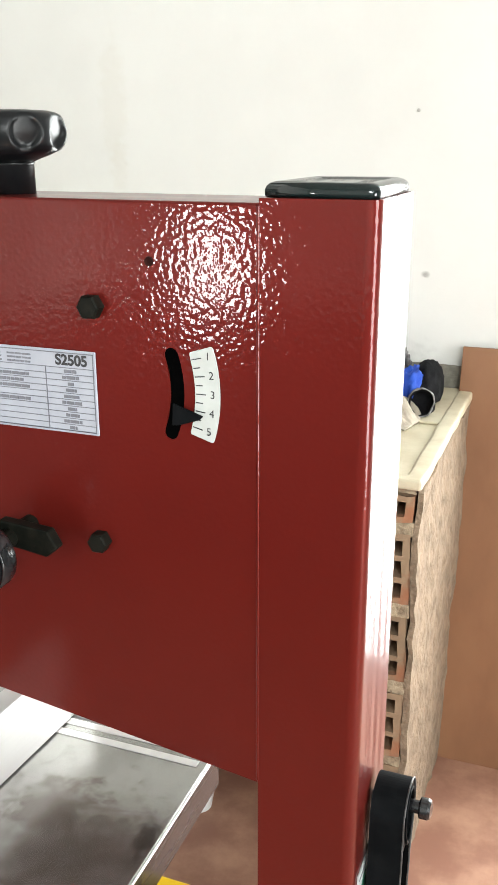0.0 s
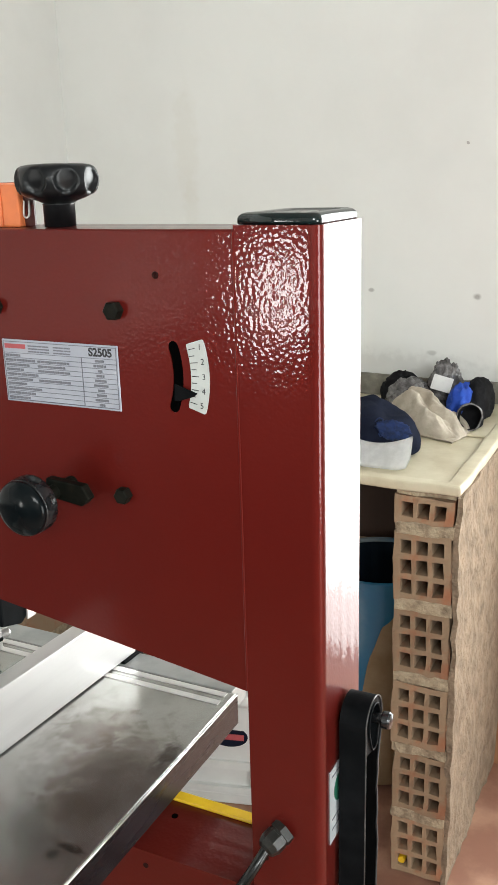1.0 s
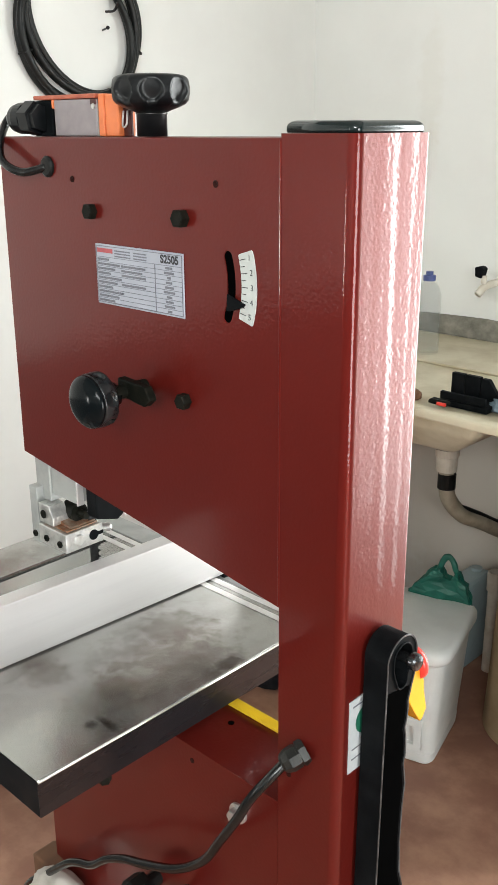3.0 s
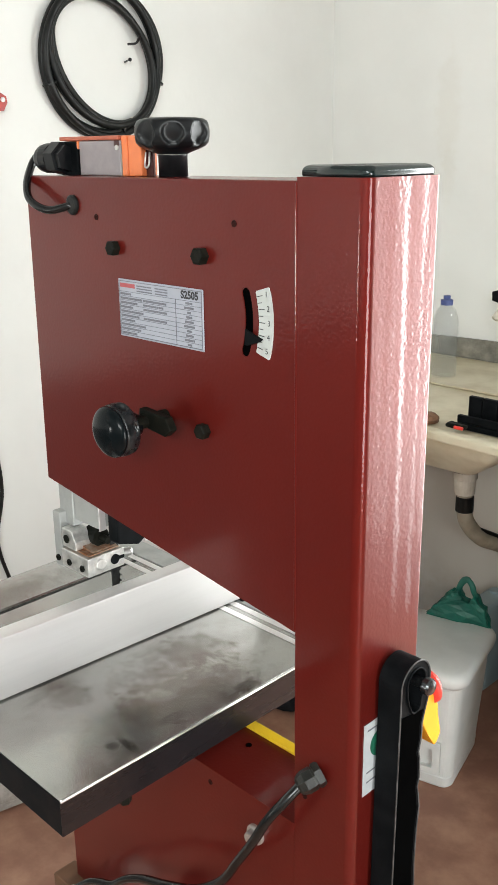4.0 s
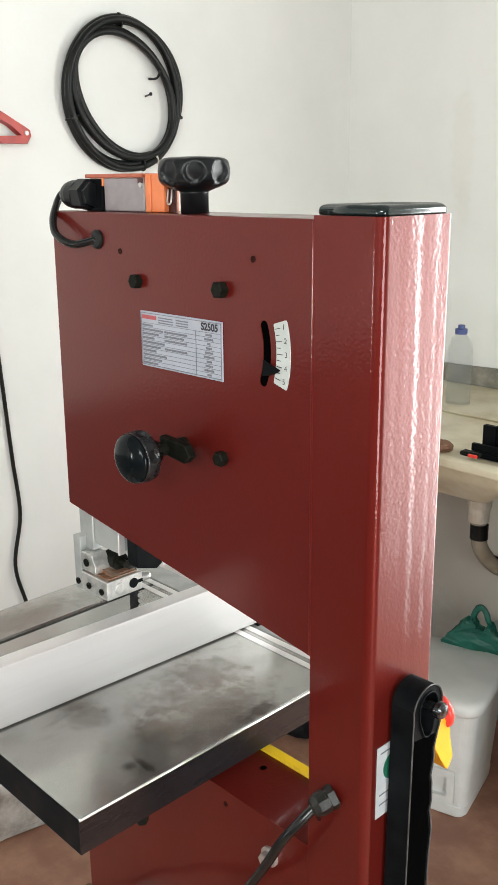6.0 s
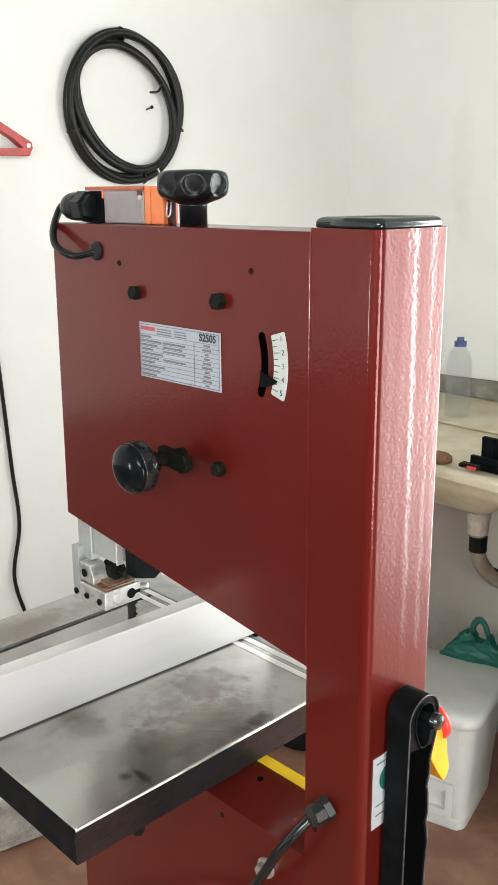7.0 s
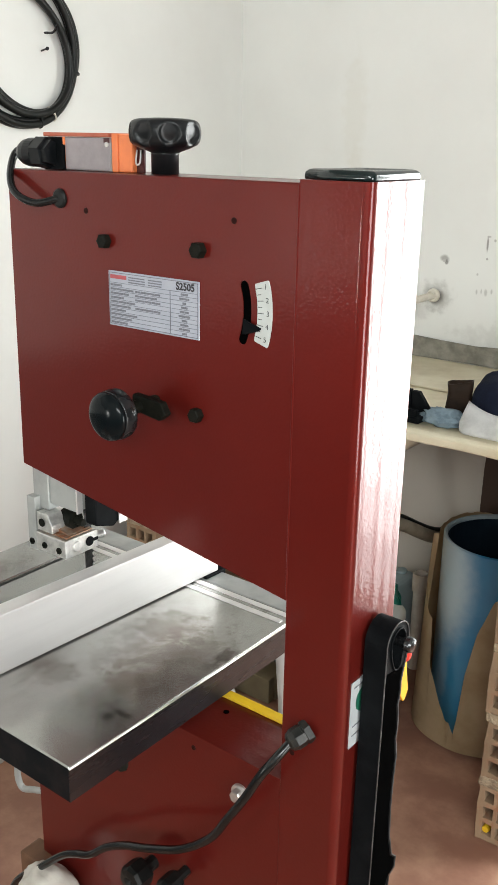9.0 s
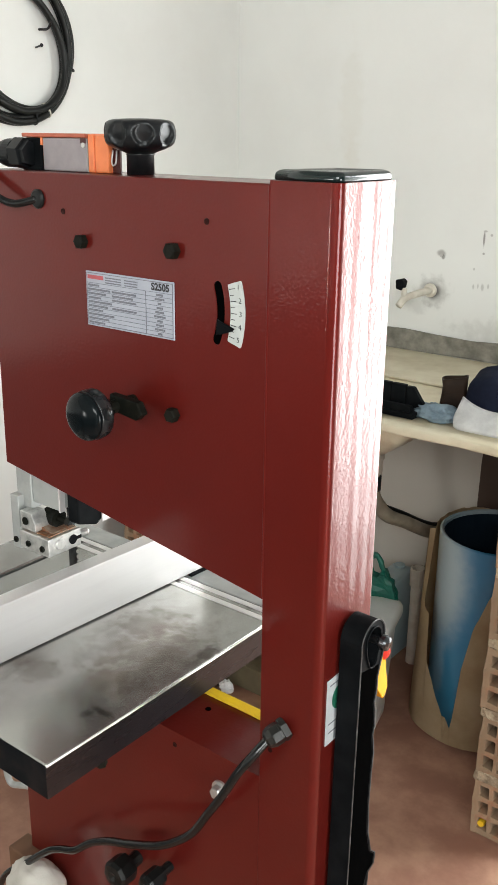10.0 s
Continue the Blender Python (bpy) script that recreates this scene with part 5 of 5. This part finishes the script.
part("tag", b, PAPER, packet, "white paper tag")
heap("work_glove", (-0.203, 1.545), (0.030, 0.062, 0.056), 5, BLUE_CLOTH, "bright blue work glove on the bench", "glove", 0.42)
heap("black_glove", (-0.178, 1.60), (0.034, 0.085, 0.060), 6, BLACK_CLOTH, "black work glove on the bench", "glove", 0.15)
b = lathe([(0.024, -0.03), (0.029, -0.012), (0.030, 0.010), (0.0295, 0.020), (0.0270, 0.0215), (0.0250, 0.019), (0.0240, -0.010), (0, -0.015)], (0, 0, 0), (0.15, -1, 0.25), 40)
bmesh.ops.transform(b, verts=b.verts, matrix=Matrix.Translation((-0.168, 1.478, BT + 0.0325)))
cuff = solid("black_cuff", noisy(noisy(b, 0.005, 28), 0.002, 90), BLACK_CLOTH, "black knitted glove cuff on the bench", "glove", smooth=True)
hem_turn = aim((0.15, -1, 0.25))
b = tube([hem_turn @ Vector((0.0285 * math.cos(2 * math.pi * k / 32), 0.0285 * math.sin(2 * math.pi * k / 32), 0.0215)) for k in range(32)], 0.0022, 8, closed=True, smooth_steps=0)
bmesh.ops.transform(b, verts=b.verts, matrix=Matrix.Translation((-0.168, 1.478, BT + 0.0325)))
part("cuff_hem", noisy(noisy(b, 0.005, 28), 0.002, 90), GREY_FILM, cuff, "grey stitched hem", smooth=True)
heap("grey_rag", (-0.425, 1.185), (0.050, 0.035, 0.020), 7, GREY_CLOTH, "grey blue rag on the bench", "rag")
pouch = thing("leather_pouch", "dark brown open leather pouch on the bench", "pouch", (-0.413, 1.250, BT))
b = rounded_loft([(0.030, 0.019, 0.010, 0.0015), (0.032, 0.022, 0.012, 0.03), (0.029, 0.018, 0.010, 0.075), (0.031, 0.020, 0.010, 0.098), (0.028, 0.017, 0.009, 0.098), (0.026, 0.015, 0.008, 0.03)], 5)
for v in b.verts:
    v.co.z += 0.2 * v.co.x * (v.co.z / 0.1)
bmesh.ops.transform(b, verts=b.verts, matrix=Matrix.Translation((-0.422, 1.250, BT)) @ Matrix.Diagonal((0.9, 0.9, 0.84, 1)) @ Matrix.Rotation(radians(25), 4, "Z"))
part("body", noisy(b, 0.004, 30), BROWN, pouch, smooth=True)
b = box(-0.022, 0.022, -0.0225, -0.0205, 0.010, 0.060, 0.0008)
bmesh.ops.transform(b, verts=b.verts, matrix=Matrix.Translation((-0.422, 1.250, BT)) @ Matrix.Diagonal((0.9, 0.9, 0.84, 1)) @ Matrix.Rotation(radians(25), 4, "Z"))
part("pocket", b, BROWN, pouch)

mitre = thing("mitre_box", "black plastic mitre box with saw slots on the bench", "mitre box", (-0.51, 1.17, BT))
part("base", box(-0.575, -0.462, 1.140, 1.205, BT + 0.001, BT + 0.014, 0.002), BLACK, mitre)
for x0, x1 in ((-0.575, -0.5445), (-0.5415, -0.5075)):
    part("wall", box(x0, x1, 1.185, 1.197, BT + 0.0145, BT + 0.062, 0.001), BLACK, mitre)
part("wall", prism([(-0.5045, BT + 0.0145), (-0.455, BT + 0.0145), (-0.460, BT + 0.022), (-0.488, BT + 0.060), (-0.5045, BT + 0.060)], 1.185, 1.197, "y", 0.001), BLACK, mitre)
part("front_wall", box(-0.575, -0.470, 1.143, 1.153, BT + 0.0145, BT + 0.030, 0.001), BLACK, mitre)
pliers = thing("side_cutters", "small dark cutters with a red grip", "cutters", (-0.55, 1.115, BT))
part("jaw", noisy(box(-0.580, -0.535, 1.105, 1.125, BT + 0.010, BT + 0.020, 0.004), 0.003, 60), BOLT, pliers)
part("grip", box(-0.556, -0.534, 1.099, 1.1045, BT + 0.012, BT + 0.019, 0.002), SIGNAL_RED, pliers)

bottle = thing("water_bottle", "clear plastic bottle with a blue cap", "bottle", (-0.85, 1.505, BT))
part("body", lathe([(0.024, 0.001), (0.032, 0.006), (0.033, 0.045), (0.031, 0.050), (0.033, 0.055), (0.033, 0.085), (0.031, 0.090), (0.033, 0.095), (0.033, 0.125), (0.031, 0.130), (0.0325, 0.135), (0.032, 0.152), (0.025, 0.175), (0.016, 0.188), (0.014, 0.195), (0.012, 0.195), (0.014, 0.186), (0.023, 0.174), (0.030, 0.15), (0.031, 0.01), (0, 0.006)], (-0.85, 1.505, BT), steps=32), PET, bottle, smooth=True)
part("bottle_cap", lathe([(0.0155, 0.189), (0.0155, 0.202), (0.009, 0.203), (0.009, 0.212), (0, 0.213)], (-0.85, 1.505, BT), steps=24), CAP_BLUE, bottle, "dull blue screw cap")
heap("sponge", (-0.650, 1.140), (0.028, 0.024, 0.014), 9, WOOD, "brown worn sponge on the bench", "sponge", 0.2)

# tap on the wall
tap = thing("wall_tap", "worn cream plastic tap on the wall", "tap", (-0.7, BACK, 1.075))
part("escutcheon", lathe([(0.019, 0), (0.019, 0.006), (0.015, 0.011), (0, 0.012)], (-0.746, BACK - 0.001, 1.081), (0, -1, 0), 24), PVC, tap)
part("body", tube([(-0.746, BACK - 0.01, 1.081), (-0.748, BACK - 0.08, 1.080), (-0.752, BACK - 0.135, 1.074), (-0.758, BACK - 0.155, 1.056)], 0.0098, 12), PVC, tap, smooth=True)
part("stem", lathe([(0.007, 0), (0.007, 0.02), (0, 0.02)], (-0.755, BACK - 0.135, 1.082), (0, 0, 1), 14), PVC, tap)
part("handle", prism([(-0.775, 1.099), (-0.757, 1.095), (-0.752, 1.120), (-0.762, 1.126), (-0.777, 1.122)], BACK - 0.147, BACK - 0.122, "y", 0.003), BLACK, tap, "black tap handle")

# ---- on the west wall ----
hose = thing("hose_coil", "coil of black rubber hose hanging on the wall", "hose", (LEFT, 0.90, 1.668))
HY, HZ = 0.893, 1.668
LOOPS = ((0.167, 0.164, 60, 0.0), (0.161, 0.160, 20, 0.003), (0.165, 0.157, 120, -0.002), (0.160, 0.126, 138, 0.0), (0.156, 0.120, 132, 0.003), (0.152, 0.128, 142, -0.004))
for k, (long_r, short_r, lean, off) in enumerate(LOOPS):
    pts, c, d = [], math.cos(radians(lean)), math.sin(radians(lean))
    for i in range(80):
        a = 2 * math.pi * i / 80
        wob = 1 + 0.010 * math.sin(2 * a + 1.7 * k) + 0.007 * math.sin(3 * a + 2 * k)
        u, w = long_r * wob * math.cos(a), short_r * wob * math.sin(a)
        pts.append((LEFT + 0.011 + 0.007 * (k % 3) + 0.003 * math.sin(a + k), HY + 0.004 + off + u * c - w * d, HZ + 0.002 + off + u * d + w * c))
    part("hose_loop", tube(pts, 0.0084, 12, closed=True, smooth_steps=0), RUBBER, hose, smooth=True)
for deg in (93, 200, 285, 300, 345):
    a = radians(deg)
    c = Vector((LEFT + 0.018, HY + 0.004 + 0.160 * math.cos(a), HZ + 0.002 + 0.160 * math.sin(a)))
    ring = lathe([(0.0185, -0.0018), (0.0185, 0.0018), (0.0170, 0.0018), (0.0170, -0.0018)], (0, 0, 0), (0, -math.sin(a), math.cos(a)), 20)
    bmesh.ops.transform(ring, verts=ring.verts, matrix=Matrix.Translation(c) @ Matrix.Diagonal((0.80, 1, 1, 1)))
    part("cable_tie", ring, RUBBER if deg != 300 else PVC, hose)
part("wall_hook", tube([(LEFT, 0.985, 1.712), (LEFT + 0.03, 0.985, 1.712), (LEFT + 0.045, 0.985, 1.727)], 0.003, 8), IRON_EDGE, hose)
part("wall_nail", lathe([(0.0022, 0), (0.0022, 0.030), (0.0045, 0.031), (0.0040, 0.033), (0, 0.033)], (LEFT, 0.972, 1.672), (1, -0.25, 0.1), 10), IRON_EDGE, hose, "dark nail")

clamp = thing("red_angle_square", "red painted triangular metal clamp hanging on the wall", "clamp", (LEFT, 0.55, 1.6))
b = prism([(0.41, 1.705), (0.630, 1.585), (0.632, 1.572), (0.622, 1.556), (0.41, 1.556), (0.41, 1.566), (0.612, 1.572), (0.585, 1.592), (0.41, 1.682)], LEFT + 0.004, LEFT + 0.026, "x", 0.001)
part("frame", b, CLAMP_RED, clamp)
part("rivet", lathe([(0.005, 0), (0.005, 0.003), (0, 0.004)], (LEFT + 0.026, 0.620, 1.578), (1, 0, 0), 14), STEEL, clamp)
solid("wall_cable", tube([(LEFT + 0.006, 0.515, 1.15), (LEFT + 0.006, 0.522, 1.02), (LEFT + 0.008, 0.530, 0.85), (LEFT + 0.01, 0.537, 0.712), (LEFT + 0.012, 0.512, 0.588), (LEFT + 0.012, 0.535, 0.477), (LEFT + 0.014, 0.56, 0.38), (LEFT + 0.014, 0.58, 0.25)], 0.0047, 10), RUBBER, "black cable hanging down the white wall", "cable")

# plug holes on the bench wall
for x, z, r in ((-0.722, 1.178, 0.005), (-0.221, 1.172, 0.005), (-0.258, 1.537, 0.004), (-0.601, 1.192, 0.003)):
    solid("wall_plug", noisy(lathe([(r, 0), (r * 0.8, 0.0015), (r * 0.5, 0.001), (0, 0.0005)], (x, BACK - 0.0005, z), (0, -1, 0), 12), 0.0015, 60), PLUG, "small grey filled hole in the plaster", "wall plug")
